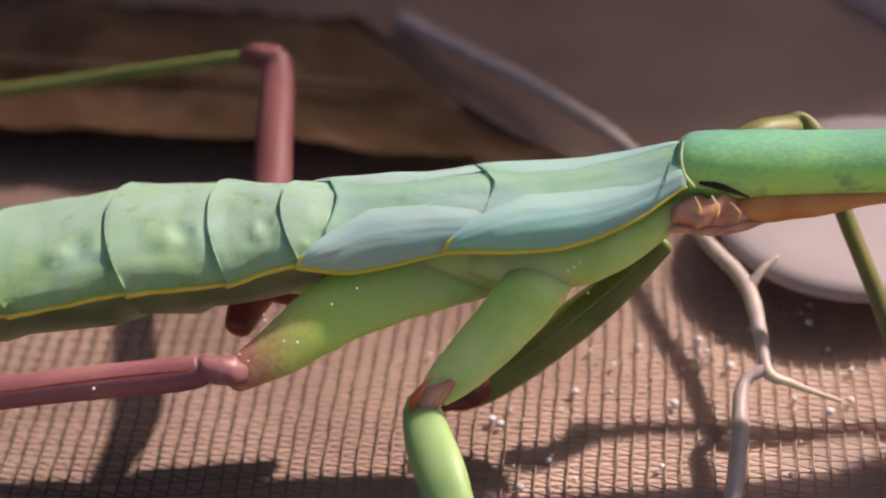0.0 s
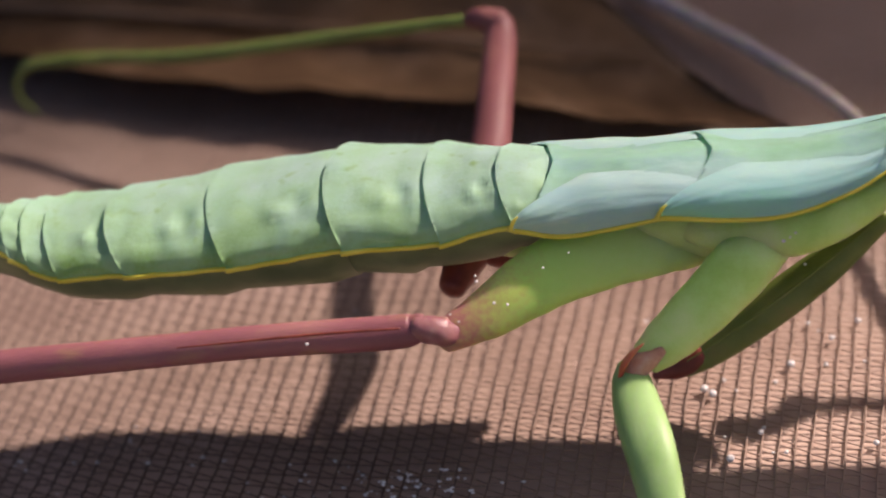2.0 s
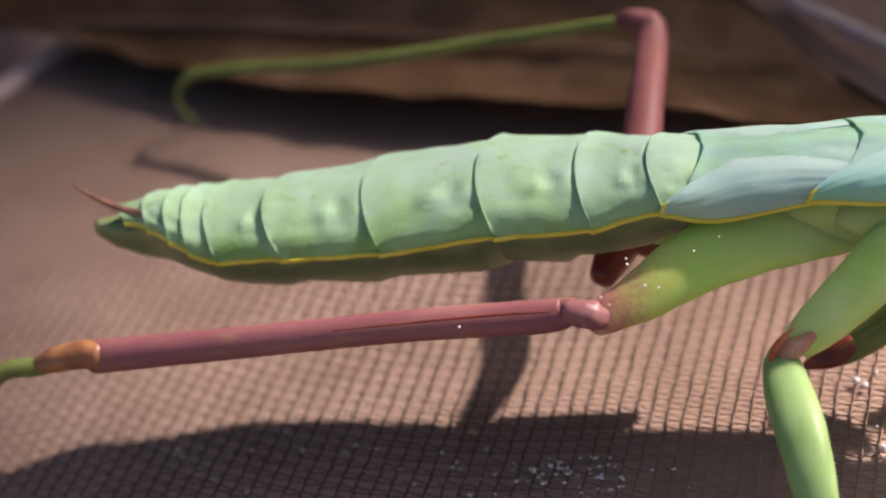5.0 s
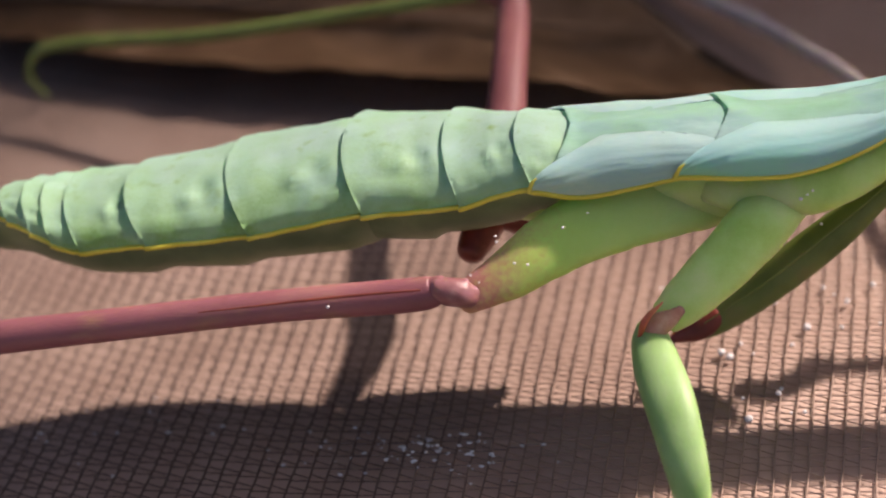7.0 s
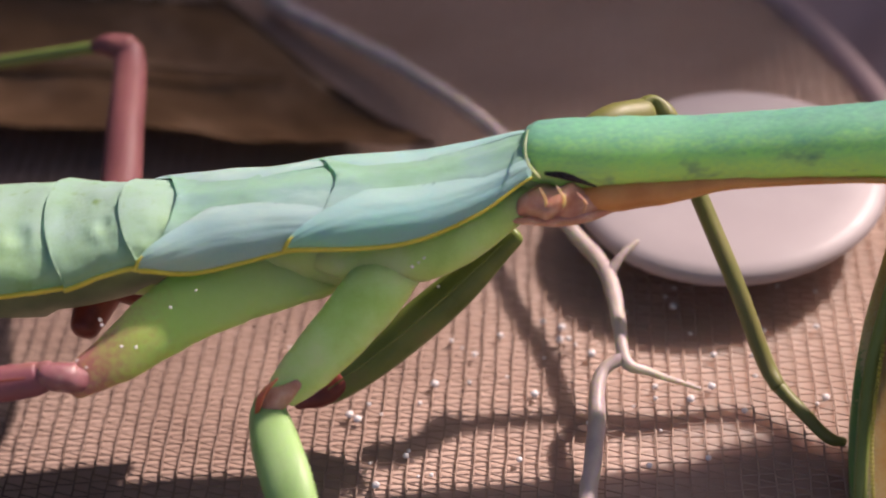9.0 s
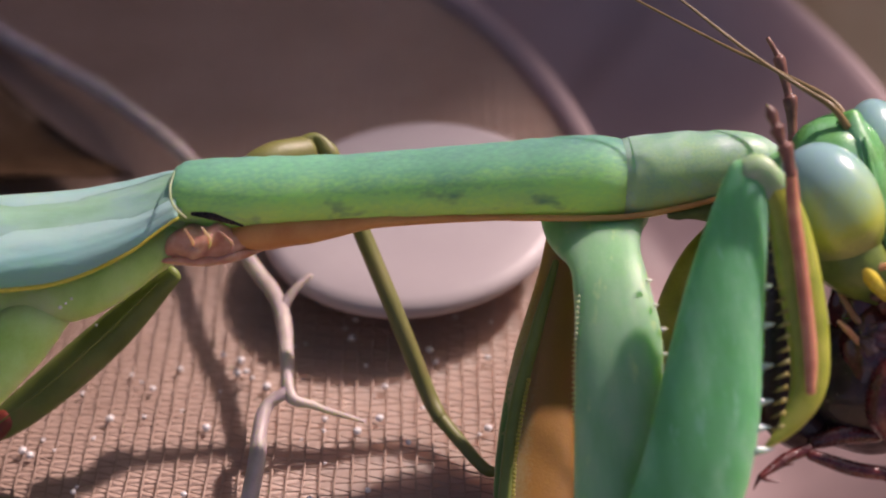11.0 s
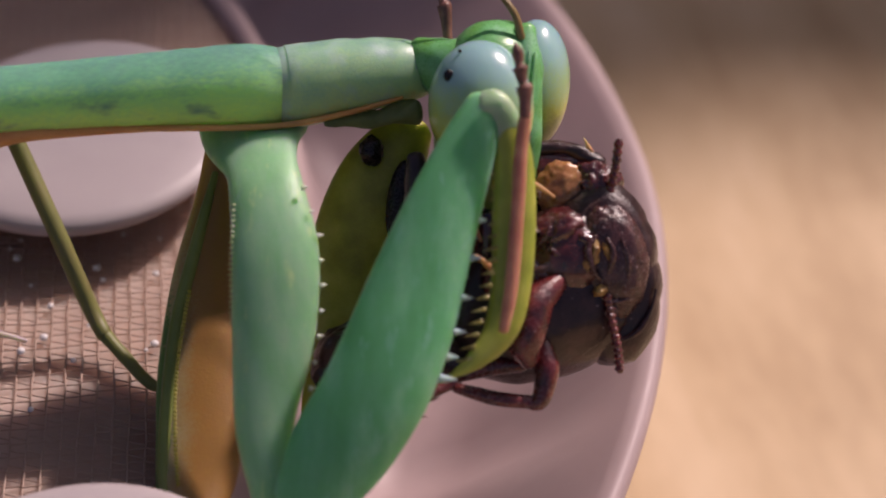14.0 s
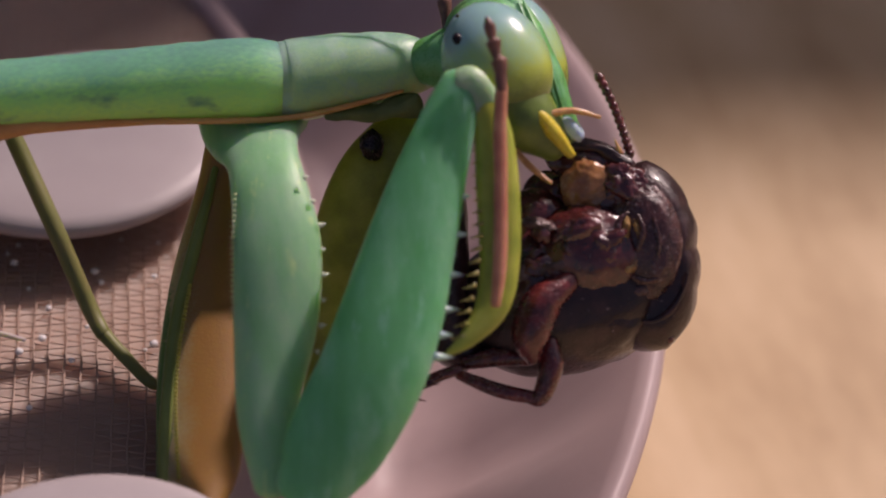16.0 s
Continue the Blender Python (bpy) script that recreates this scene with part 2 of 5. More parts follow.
M["eye"] = mottled("blue_green_eye", [(0.0, (0.10, 0.14, 0.03)), (0.16, (0.22, 0.27, 0.05)), (0.32, (0.42, 0.50, 0.07)), (0.48, (0.34, 0.52, 0.24)), (0.64, (0.29, 0.49, 0.46)), (1.0, (0.24, 0.42, 0.50))], 2.2, 0.24, 0.04, 0.06, 0.35, coat=0.45, way=(-0.15, 0.65, 0.75), span=(-2.5, 2.7), mixin=0.24, rough_var=0.05)
M["head"] = mottled("green_head", [(0.0, (0.10, 0.30, 0.06)), (0.5, (0.14, 0.42, 0.16)), (1.0, (0.24, 0.50, 0.30))], 1.2, 0.3, 0.2, 0.1, 0.3)
M["head_olive"] = mottled("olive_cheek", [(0.0, (0.09, 0.14, 0.03)), (0.5, (0.16, 0.23, 0.045)), (1.0, (0.28, 0.34, 0.07))], 1.4, 0.32, 0.15, 0.1, 0.4)
M["yellow"] = mottled("yellow_mandible", [(0.0, (0.55, 0.42, 0.02)), (1.0, (0.70, 0.58, 0.06))], 0.8, 0.3, 0.1, 0.1, 0.2)
M["pale_blue"] = mottled("pale_blue_lip", [(0.0, (0.32, 0.46, 0.58)), (1.0, (0.50, 0.62, 0.70))], 0.6, 0.25, 0.1, 0.1, 0.3)
M["palp"] = mottled("orange_palp", [(0.0, (0.45, 0.20, 0.09)), (1.0, (0.66, 0.38, 0.20))], 0.6, 0.3, 0.1, 0.1, 0.3)
M["throat"] = mottled("olive_throat", [(0.0, (0.09, 0.11, 0.03)), (1.0, (0.19, 0.21, 0.06))], 0.8, 0.55, 0.3, 0.15)
M["antenna"] = mottled("brownish_antenna", [(0.0, (0.13, 0.09, 0.025)), (1.0, (0.26, 0.17, 0.06))], 0.8, 0.4, 0.1, 0.08)
M["black"] = mottled("black_spot", [(0.0, (0.008, 0.006, 0.006)), (1.0, (0.03, 0.013, 0.011))], 0.5, 0.28, 0.3, 0.1, spec=0.35)
M["beetle"] = mottled("beetle_shell", [(0.0, (0.016, 0.007, 0.008)), (0.5, (0.034, 0.013, 0.014)), (1.0, (0.075, 0.030, 0.029))], 0.9, 0.34, 0.6, 0.14, coat=0.3, spec=0.4, spots=(0.2, 0.68, 0.76, (0.24, 0.16, 0.16)))
M["beetle_red"] = mottled("beetle_red_brown", [(0.0, (0.035, 0.007, 0.008)), (0.5, (0.09, 0.016, 0.016)), (1.0, (0.17, 0.035, 0.03))], 0.7, 0.2, 0.9, 0.24, coat=0.8, spots=(0.14, 0.68, 0.74, (0.36, 0.22, 0.20)))
M["beetle_leg"] = mottled("beetle_leg_red", [(0.0, (0.04, 0.008, 0.009)), (0.5, (0.12, 0.017, 0.017)), (1.0, (0.22, 0.04, 0.035))], 0.7, 0.26, 0.7, 0.16, coat=0.5, spots=(0.14, 0.66, 0.72, (0.36, 0.24, 0.22)))
M["beetle_orange"] = mottled("beetle_flesh", [(0.0, (0.22, 0.08, 0.025)), (1.0, (0.50, 0.24, 0.09))], 0.8, 0.25, 0.3, 0.2, 0.3, coat=0.5)
M["beetle_face"] = mottled("beetle_face_brown", [(0.0, (0.03, 0.012, 0.012)), (0.5, (0.07, 0.024, 0.023)), (1.0, (0.13, 0.05, 0.045))], 0.6, 0.26, 0.7, 0.14, coat=0.4, spots=(0.2, 0.62, 0.74, (0.28, 0.20, 0.20)))
M["beetle_grey"] = mottled("beetle_dusty_grey", [(0.0, (0.07, 0.03, 0.03)), (0.5, (0.12, 0.065, 0.06)), (1.0, (0.26, 0.19, 0.17))], 0.35, 0.3, 0.9, 0.1, coat=0.2)
M["beetle_ochre"] = mottled("beetle_ochre", [(0.0, (0.20, 0.09, 0.03)), (0.6, (0.42, 0.24, 0.06)), (1.0, (0.60, 0.42, 0.14))], 0.3, 0.3, 0.5, 0.1, coat=0.3)
# threads pale towards +x: the haze and soft contrast there, put into the colour
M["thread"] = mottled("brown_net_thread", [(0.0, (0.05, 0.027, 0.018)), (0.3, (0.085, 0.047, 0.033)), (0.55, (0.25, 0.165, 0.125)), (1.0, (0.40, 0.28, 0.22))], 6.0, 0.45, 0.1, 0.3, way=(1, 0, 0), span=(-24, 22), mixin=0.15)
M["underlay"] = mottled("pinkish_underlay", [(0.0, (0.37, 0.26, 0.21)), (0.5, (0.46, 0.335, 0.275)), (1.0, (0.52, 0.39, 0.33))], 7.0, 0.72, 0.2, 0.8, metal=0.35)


def lighter_shade_side(m):
    """Shade lightens towards +x through the material: metal fades, subsurface rises."""
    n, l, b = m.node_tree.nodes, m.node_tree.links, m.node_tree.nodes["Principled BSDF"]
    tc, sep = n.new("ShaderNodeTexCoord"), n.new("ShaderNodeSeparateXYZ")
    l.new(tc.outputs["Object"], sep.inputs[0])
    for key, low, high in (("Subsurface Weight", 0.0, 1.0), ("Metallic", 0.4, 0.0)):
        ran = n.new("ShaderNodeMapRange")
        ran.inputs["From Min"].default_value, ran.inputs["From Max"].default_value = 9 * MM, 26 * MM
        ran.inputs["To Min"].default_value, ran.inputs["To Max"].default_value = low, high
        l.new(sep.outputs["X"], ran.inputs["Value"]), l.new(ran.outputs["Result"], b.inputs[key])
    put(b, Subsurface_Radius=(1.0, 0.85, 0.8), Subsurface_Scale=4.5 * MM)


lighter_shade_side(M["underlay"])
M["plastic"] = mottled("frosted_plastic", [(0.0, (0.48, 0.37, 0.37)), (1.0, (0.62, 0.49, 0.485))], 14.0, 0.5, 0.08, 0.7, 0.0, spec=0.4, through=0.35)
M["white"] = mottled("white_plastic", [(0.0, (0.37, 0.325, 0.335)), (1.0, (0.43, 0.385, 0.39))], 6.0, 0.5, 0.05, 0.5)
M["wood"] = mottled("pale_wood", [(0.0, (0.42, 0.285, 0.15)), (0.4, (0.54, 0.39, 0.225)), (0.7, (0.61, 0.455, 0.28)), (1.0, (0.68, 0.53, 0.35))], 8.0, 0.6, 0.3, 1.0, stretch=(0.9, 0.3, 1))
M["unseen_wall"] = mottled("brown_shade_wall", [(0.0, (0.10, 0.055, 0.025)), (1.0, (0.17, 0.10, 0.05))], 30.0, 0.6, 0.2, 2.0)
M["twig"] = mottled("grey_twig", [(0.0, (0.38, 0.305, 0.305)), (1.0, (0.52, 0.44, 0.435))], 1.5, 0.5, 0.4, 0.25, 0.6)
M["leaf"] = mottled("dry_leaf", [(0.0, (0.10, 0.055, 0.027)), (0.5, (0.155, 0.09, 0.047)), (0.8, (0.22, 0.135, 0.08)), (1.0, (0.33, 0.23, 0.16))], 5.0, 0.5, 0.4, 0.8)
M["drop"] = mottled("white_bead", [(0.0, (0.85, 0.82, 0.82)), (1.0, (0.95, 0.93, 0.93))], 1.0, 0.06, 0.0, 0.5, rough_var=0.03, transmission=0.2)

# ---- helpers for shapes (all lengths in mm) ----
VIEW = Vector((-0.077, -0.746, 0.661))


def part(name, bm, material, parent=None, label="", at=None):
    me = bpy.data.meshes.new(name)
    bmesh.ops.recalc_face_normals(bm, faces=bm.faces)
    origin = Vector(at) if at else Vector((0, 0, 0))
    for v in bm.verts:
        v.co = (v.co - origin) * MM
    for f in bm.faces:
        f.smooth = True
    bm.to_mesh(me)
    bm.free()
    me.materials.append(material)
    ob = new(name, me)
    ob.location = origin * MM
    if parent:
        ob.parent = parent
        base = parent
        while base:
            ob.location -= base.location
            base = base.parent
    if label:
        ob["label"] = label
    return ob


def thing(name, label, category, at=(0, 0, 0), group=""):
    ob = new(name)
    ob.empty_display_size = 0.002
    ob.location = Vector(at) * MM
    return tagged(ob, label, category, group)


def smooth(points, steps=5):
    """Catmull-Rom through rows of numbers."""
    p = np.array(points, float)
    if len(p) == 2:
        return [p[0] + (p[1] - p[0]) * k / steps for k in range(steps + 1)]
    q = np.vstack([2 * p[0] - p[1], p, 2 * p[-1] - p[-2]])
    out = []
    for i in range(1, len(q) - 2):
        a, b, c, d = q[i - 1 : i + 3]
        for k in range(steps):
            t = k / steps
            out.append(0.5 * (2 * b + (c - a) * t + (2 * a - 5 * b + 4 * c - d) * t * t + (3 * b - a - 3 * c + d) * t**3))
    out.append(p[-1])
    return out


def ring_faces(bm, rings, closed=True):
    for a, b in zip(rings, rings[1:]):
        m = len(a)
        for k in range(m if closed else m - 1):
            bm.faces.new((a[k], a[(k + 1) % m], b[(k + 1) % m], b[k]))


def tube(bm, points, radii, n=14, flat=1.0, ref=VIEW, steps=5, caps=(0.6, 0.6), bump=0.0):
    """A tapered limb; radii run across the line of sight, times flat along it. caps: how far the ends bulge, in radii."""
    rows = smooth([(*p, r) for p, r in zip(points, radii)], steps)
    cs = [Vector(r[:3]) for r in rows]
    rs = [max(0.01, r[3]) for r in rows]
    t0, t1 = (cs[0] - cs[1]).normalized(), (cs[-1] - cs[-2]).normalized()
    head = [(cs[0] + t0 * rs[0] * caps[0] * math.sin(a), rs[0] * math.cos(a)) for a in (1.35, 0.9, 0.45)] if caps[0] else []
    tail = [(cs[-1] + t1 * rs[-1] * caps[1] * math.sin(a), rs[-1] * math.cos(a)) for a in (0.45, 0.9, 1.35)] if caps[1] else []
    line = head + list(zip(cs, rs)) + tail
    rings = []
    for i, (c, r) in enumerate(line):
        a, b = line[max(0, i - 1)][0], line[min(len(line) - 1, i + 1)][0]
        t = (b - a).normalized()
        s = t.cross(ref).normalized()
        d = s.cross(t).normalized()
        ring = []
        for k in range(n):
            g = 2 * math.pi * k / n
            w = r * (1 + bump * noise.noise(c * 1.3 + Vector((math.cos(g), math.sin(g), 0))))
            ring.append(bm.verts.new(c + s * math.cos(g) * w + d * math.sin(g) * w * flat))
        rings.append(ring)
    ring_faces(bm, rings)
    bm.faces.new(rings[0][::-1]), bm.faces.new(rings[-1])
    return bm


def limb(points, radii, **kw):
    return tube(bmesh.new(), points, radii, **kw)


def ball(bm, c, radii, turn=None, seg=20, rings=14, rough=0.0, power=1.0):
    """An ellipsoid, slightly uneven."""
    made = bmesh.ops.create_uvsphere(bm, u_segments=seg, v_segments=rings, radius=1)["verts"]
    for v in made:
        k = 1 + rough * noise.noise(v.co * 2.1 + Vector(c)) + 0.5 * rough * noise.noise(v.co * 5.3 + Vector(c)) + 0.25 * rough * noise.noise(v.co * 11.0 + Vector(c))
        p = Vector((v.co.x * radii[0], v.co.y * radii[1], v.co.z * radii[2])) * k
        v.co = (turn @ p if turn else p) + Vector(c)
    return bm


def cone(bm, base, tip, r, n=7):
    return tube(bm, [base, Vector(base).lerp(Vector(tip), 0.5), tip], [r, r * 0.62, r * 0.08], n=n, steps=2, caps=(0, 0))


def facing(roll=0.0):
    """Axes with x across and z up as seen from the camera's side, rolled about the line of sight (degrees)."""
    n = VIEW.normalized()
    right = Vector((0.99, -0.138, -0.04)).normalized()
    up = n.cross(right).normalized()
    return (Matrix.Rotation(radians(roll), 3, n) @ Matrix((right, -n, up)).transposed())


# ---- the lid: net, underlay, plastic ring, table ----
LID = Vector((-9, 14, 0))
R_NET = 46.5


def lathe(name, profile, material, parent, n=128, label="", flutes=0.0):
    bm = bmesh.new()
    rings = []
    for r, z in profile:
        ring = []
        for k in range(n):
            a = 2 * math.pi * k / n
            fold = flutes * max(0, 1 - abs(r - 56) / 8) * (math.sin(31 * a) + 0.6 * math.sin(53 * a + 1))
            # the outer rim is slightly squared
            way = math.degrees(math.atan2(math.sin(a), math.cos(a)))
            flat = 1 - 0.065 * math.sin(2 * a) ** 2 * min(1, max(0, (r - 48) / 12)) if -90 < way < 0 else 1
            ring.append(bm.verts.new(LID + Vector((r * flat * math.cos(a), r * flat * math.sin(a), z + fold))))
        rings.append(ring)
    ring_faces(bm, rings)
    return part(name, bm, material, parent, label)


def build_table():
    bm = bmesh.new()
    bmesh.ops.create_grid(bm, x_segments=24, y_segments=24, size=700)
    for v in bm.verts:
        v.co.z = -24
    table = part("table_top", bm, M["wood"])
    tagged(table, "pale beige wooden table top under the lid", "table", kind="structure")
    bm = bmesh.new()
    # unseen shade caster: a pier between two lower stretches, one with a sloping top
    for lo, hi, top, end in ((-400, 394, 423, 423), (394, 429, 443, 443), (429, 685, 380, 454)):
        made = bmesh.ops.create_cube(bm, size=1)["verts"]
        for v in made:
            v.co = Vector((lo if v.co.x < 0 else hi, v.co.y * 12 + 306, -24 if v.co.z < 0 else top if v.co.x < 0 else end))
    wall = part("shade_wall", bm, M["unseen_wall"])
    tagged(wall, "unseen dark brown wall added behind the table to cast shade", "wall", kind="structure")


def build_lid():
    lid = thing("container_lid", "frosted plastic container lid with a round brown net panel", "lid", (-9, 14, -24))
    lathe("ring", [(46.2, -1.6), (46.2, 0.3), (46.8, 0.7), (47.4, 0.3), (48.0, -3), (49.0, -8.4), (50.6, -11), (52.6, -11.2), (56.0, -9.4), (60.0, -6.6), (63.4, -3.8), (64.6, -2.8), (65.2, -2.4), (65.7, -2.5), (65.9, -3.0), (65.3, -5), (62.4, -14), (58.5, -24), (57.5, -24), (61.2, -14), (63.6, -5.2), (60.0, -8), (54.0, -12), (49.6, -12), (48.2, -9), (46.2, -1.6)], M["plastic"], lid, n=256, label="translucent lilac-grey plastic ring", flutes=0.7)
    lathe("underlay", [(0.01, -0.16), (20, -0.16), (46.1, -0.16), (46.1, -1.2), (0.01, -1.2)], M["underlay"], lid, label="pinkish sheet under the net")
    turn = radians(NET_TURN)
    ca, sa = math.cos(turn), math.sin(turn)
    verts, faces = [], []

    def strand(points, r):
        """A four-sided thread through points of the net's plane."""
        first = len(verts)
        for i, (x, y, z) in enumerate(points):
            (x0, y0, _), (x1, y1, _) = points[max(0, i - 1)], points[min(len(points) - 1, i + 1)]
            long = math.hypot(x1 - x0, y1 - y0) or 1
            nx, ny = -(y1 - y0) / long, (x1 - x0) / long
            for side, dz in ((r, 0), (0, r), (-r, 0), (0, -r)):
                px, py = x + nx * side, y + ny * side
                verts.append(((LID.x + ca * px - sa * py) * MM, (LID.y + sa * px + ca * py) * MM, (z + dz) * MM))
        for k in range(len(points) - 1):
            a = first + 4 * k
            for c in range(4):
                faces.append((a + c, a + (c + 1) % 4, a + 4 + (c + 1) % 4, a + 4 + c))

    # upright threads, slightly wider apart on one side, and a knitted zigzag between each two
    xs, x = [], -R_NET + 0.6
    while x < R_NET - 0.4:
        xs.append(x)
        x += 0.88 - 0.13 * min(1, max(0, (x + 5) / 25)) + 0.02 * math.sin(x * 3.1)
    sway = lambda i, y: 0.09 * math.sin(y * 0.23 + i * 0.11) + 0.03 * math.sin(y * 1.7 + i * 2.3)  # noqa: E731
    for i, x in enumerate(xs):
        half = math.sqrt(max(0.5, R_NET**2 - x**2))
        lo, hi = -half, min(half, 36)
        n = int((hi - lo) / 0.8)
        strand([(x + sway(i, y), y, 0.02 * math.sin(k * 1.9)) for k in range(n + 1) for y in (lo + (hi - lo) * k / n,)], 0.056)
    step = 0.86
    for i, (x0, x1) in enumerate(zip(xs, xs[1:])):
        half = math.sqrt(max(0.5, R_NET**2 - max(abs(x0), abs(x1)) ** 2))
        y, hi, k = -half, min(half, 36), 0
        while y < hi:
            j = 0.03 * math.sin(i * 5.1 + k * 2.7)
            strand([(x0 + sway(i, y), y + j, 0.03), (x1 + sway(i + 1, y), y + 0.02 + j, 0.03)], 0.045)
            strand([(x0 + sway(i, y), y + step * 0.6 + j, 0.0), (x1 + sway(i + 1, y), y + step * 0.26 + j, 0.0)], 0.045)
            y += step
            k += 1
    me = bpy.data.meshes.new("net")
    me.from_pydata(verts, [], faces)
    me.polygons.foreach_set("use_smooth", [True] * len(faces))
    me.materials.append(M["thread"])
    net = new("net", me)
    net.parent = lid
    net.location = -lid.location
    tagged(net, "fine woven brown net threads", kind="stuff")


NET_TURN = -5.0
build_table()
build_lid()


def build_disc(c):
    disc = thing("plastic_disc", "smooth round white plastic disc raised above the net", "disc", (c[0], c[1], 0.15), "white discs on the net")
    bm = bmesh.new()
    rings = []
    for r, z in ((0.01, 3.25), (5.5, 3.2), (7.0, 3.1), (7.6, 2.9), (7.85, 2.5), (7.6, 2.15), (6.5, 2.0), (3.2, 1.95), (0.01, 1.95)):
        rings.append([bm.verts.new((c[0] + r * math.cos(math.pi * k / 32), c[1] + r * math.sin(math.pi * k / 32), z)) for k in range(64)])
    ring_faces(bm, rings)
    part("cap", bm, M["white"], disc)
    bm = bmesh.new()
    rings = []
    for r, z in ((3.0, 2.0), (2.8, 0.3), (3.2, 0.15), (0.01, 0.15)):
        rings.append([bm.verts.new((c[0] + r * math.cos(math.pi * k / 16), c[1] + r * math.sin(math.pi * k / 16), z)) for k in range(32)])
    ring_faces(bm, rings)
    part("stem", bm, M["white"], disc, "short white stem under the disc")


build_disc((27.3, 13.8))
build_disc((25.6, -18.2))


def build_twig():
    twig = thing("twig", "pale grey forked dry twig leaning low over the net", "twig", (17.6, -8.9, 0.1))
    part("stem", limb([(2.72, 38.92, 0.90), (5.05, 35.82, 1.10), (10.80, 28.65, 1.70), (15.74, 20.30, 2.50), (18.82, 10.96, 3.20), (20.34, 7.06, 3.40), (20.65, 3.63, 3.10), (20.70, 1.23, 2.70), (21.73, 0.79, 2.20), (24.00, 0.18, 1.40)], [0.55, 0.52, 0.46, 0.42, 0.38, 0.38, 0.34, 0.3, 0.2, 0.1], bump=0.25), M["twig"], twig)
    part("side_branch", limb([(20.56, 6.70, 3.40), (21.18, 7.25, 3.90), (22.03, 7.88, 4.20)], [0.3, 0.2, 0.12], bump=0.2), M["twig"], twig)
    part("lower_branch", limb([(20.59, 1.32, 2.70), (19.49, 0.61, 2.40), (18.97, -2.37, 1.80), (18.31, -5.76, 1.10), (17.70, -8.88, 0.50)], [0.3, 0.34, 0.38, 0.42, 0.5], bump=0.25), M["twig"], twig)


build_twig()


def build_leaf():
    """A dry leaf that lies low over the net."""
    leaf = thing("dry_leaf", "dry brown curled leaf lying on the net", "leaf", (-16, 40, 0.1))
    bm = bmesh.new()
    rows = []
    for i in range(61):
        u = i / 60
        x = -60 + 72.5 * u
        near = float(np.interp(x, (-60, -49, -34, -22, -11, -1, 4, 12.5), (45, 39.8, 32, 27.9, 25.4, 23, 21.4, 19.8)))
        row = []
        for k in range(17):
            v = k / 16
            y = near + 0.6 * noise.noise((x * 0.35, 0, 4)) + v * 17
            lift = 1.3 + 1.3 * (2 * abs(v - 0.5)) ** 2 + 0.9 * noise.noise((x * 0.12, v * 2, 1)) + 0.25 * noise.noise((x * 0.5, v * 6, 2))
            row.append(bm.verts.new((x - 12.5 * v * u, y, max(0.4, lift))))
        rows.append(row)
    ring_faces(bm, rows, closed=False)
    bmesh.ops.solidify(bm, geom=bm.faces[:], thickness=0.25)
    part("blade", bm, M["leaf"], leaf)
    part("midrib", limb([(-58, 44, 1.0), (-40, 40.5, 1.9), (-18, 35, 2.0), (4, 29, 2.0)], [0.4, 0.35, 0.3, 0.12]), M["leaf"], leaf, "raised brown midrib")


build_leaf()

# ---- the mantis ----
# x, middle y, half width, edge height, rise of the back
BACK = [(-27.0, 3.2, 0.4, 12.0, 0.2), (-25.5, 3.18, 1.15, 11.96, 0.55), (-24.15, 3.08, 1.85, 11.63, 0.9), (-22.06, 3.2, 2.8, 10.83, 1.35), (-18.7, 3.12, 3.02, 10.81, 1.46), (-13.75, 3.66, 3.56, 10.65, 1.73), (-8.23, 3.68, 3.58, 11.06, 1.74), (-3.67, 3.48, 3.38, 11.2, 1.64), (-0.25, 2.75, 2.65, 11.95, 1.3), (2.2, 2.85, 2.75, 11.7, 1.32), (6.3, 2.6, 2.5, 12.25, 1.15), (11.5, 2.69, 2.55, 12.19, 1.1), (14.8, 3.0, 2.1, 12.55, 0.95), (16.8, 3.16, 1.46, 13.22, 0.73), (17.4, 3.2, 1.3, 13.37, 0.6)]
BACK_ROWS = smooth(BACK, 12)


def back_at(x):
    xs = [r[0] for r in BACK_ROWS]
    return [float(np.interp(x, xs, [r[k] for r in BACK_ROWS])) for k in range(1, 5)]


def on_back(x, g, grow=0.0):
    """A point of the back: g from 0 (the near edge) to pi (the far edge)."""
    mid, half, edge, rise = back_at(x)
    return Vector((x, mid - (half + grow) * math.cos(g), edge + (rise + grow) * math.sin(g) ** 0.85))


mantis = thing("praying_mantis", "green praying mantis with pink hind legs eating a dark beetle", "insect", (6, 0, 0))


HINGE = (-8.25, 3.6, 11.0)


def belly_piece(rows, name, label, at=None):
    bm = bmesh.new()
    rings = []
    for x, drop, wide in smooth(rows, 4):
        mid, half, edge, rise = back_at(max(-26.5, x))
        half, edge = max(half, 1.0) * wide, edge - 0.6 * min(1, max(0, (-24.5 - x) / 2))
        fold = 0.94 + 0.13 * ((x / 4.6) % 1.0)
        rings.append([bm.verts.new((x, mid + half * math.cos(g), edge + (0.3 * math.sin(g) if math.sin(g) > 0 else drop * fold * math.sin(g)))) for g in np.linspace(0, 2 * math.pi, 25)[:-1]])
    ring_faces(bm, rings)
    bm.faces.new(rings[0][::-1]), bm.faces.new(rings[-1])
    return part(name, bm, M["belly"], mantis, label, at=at)


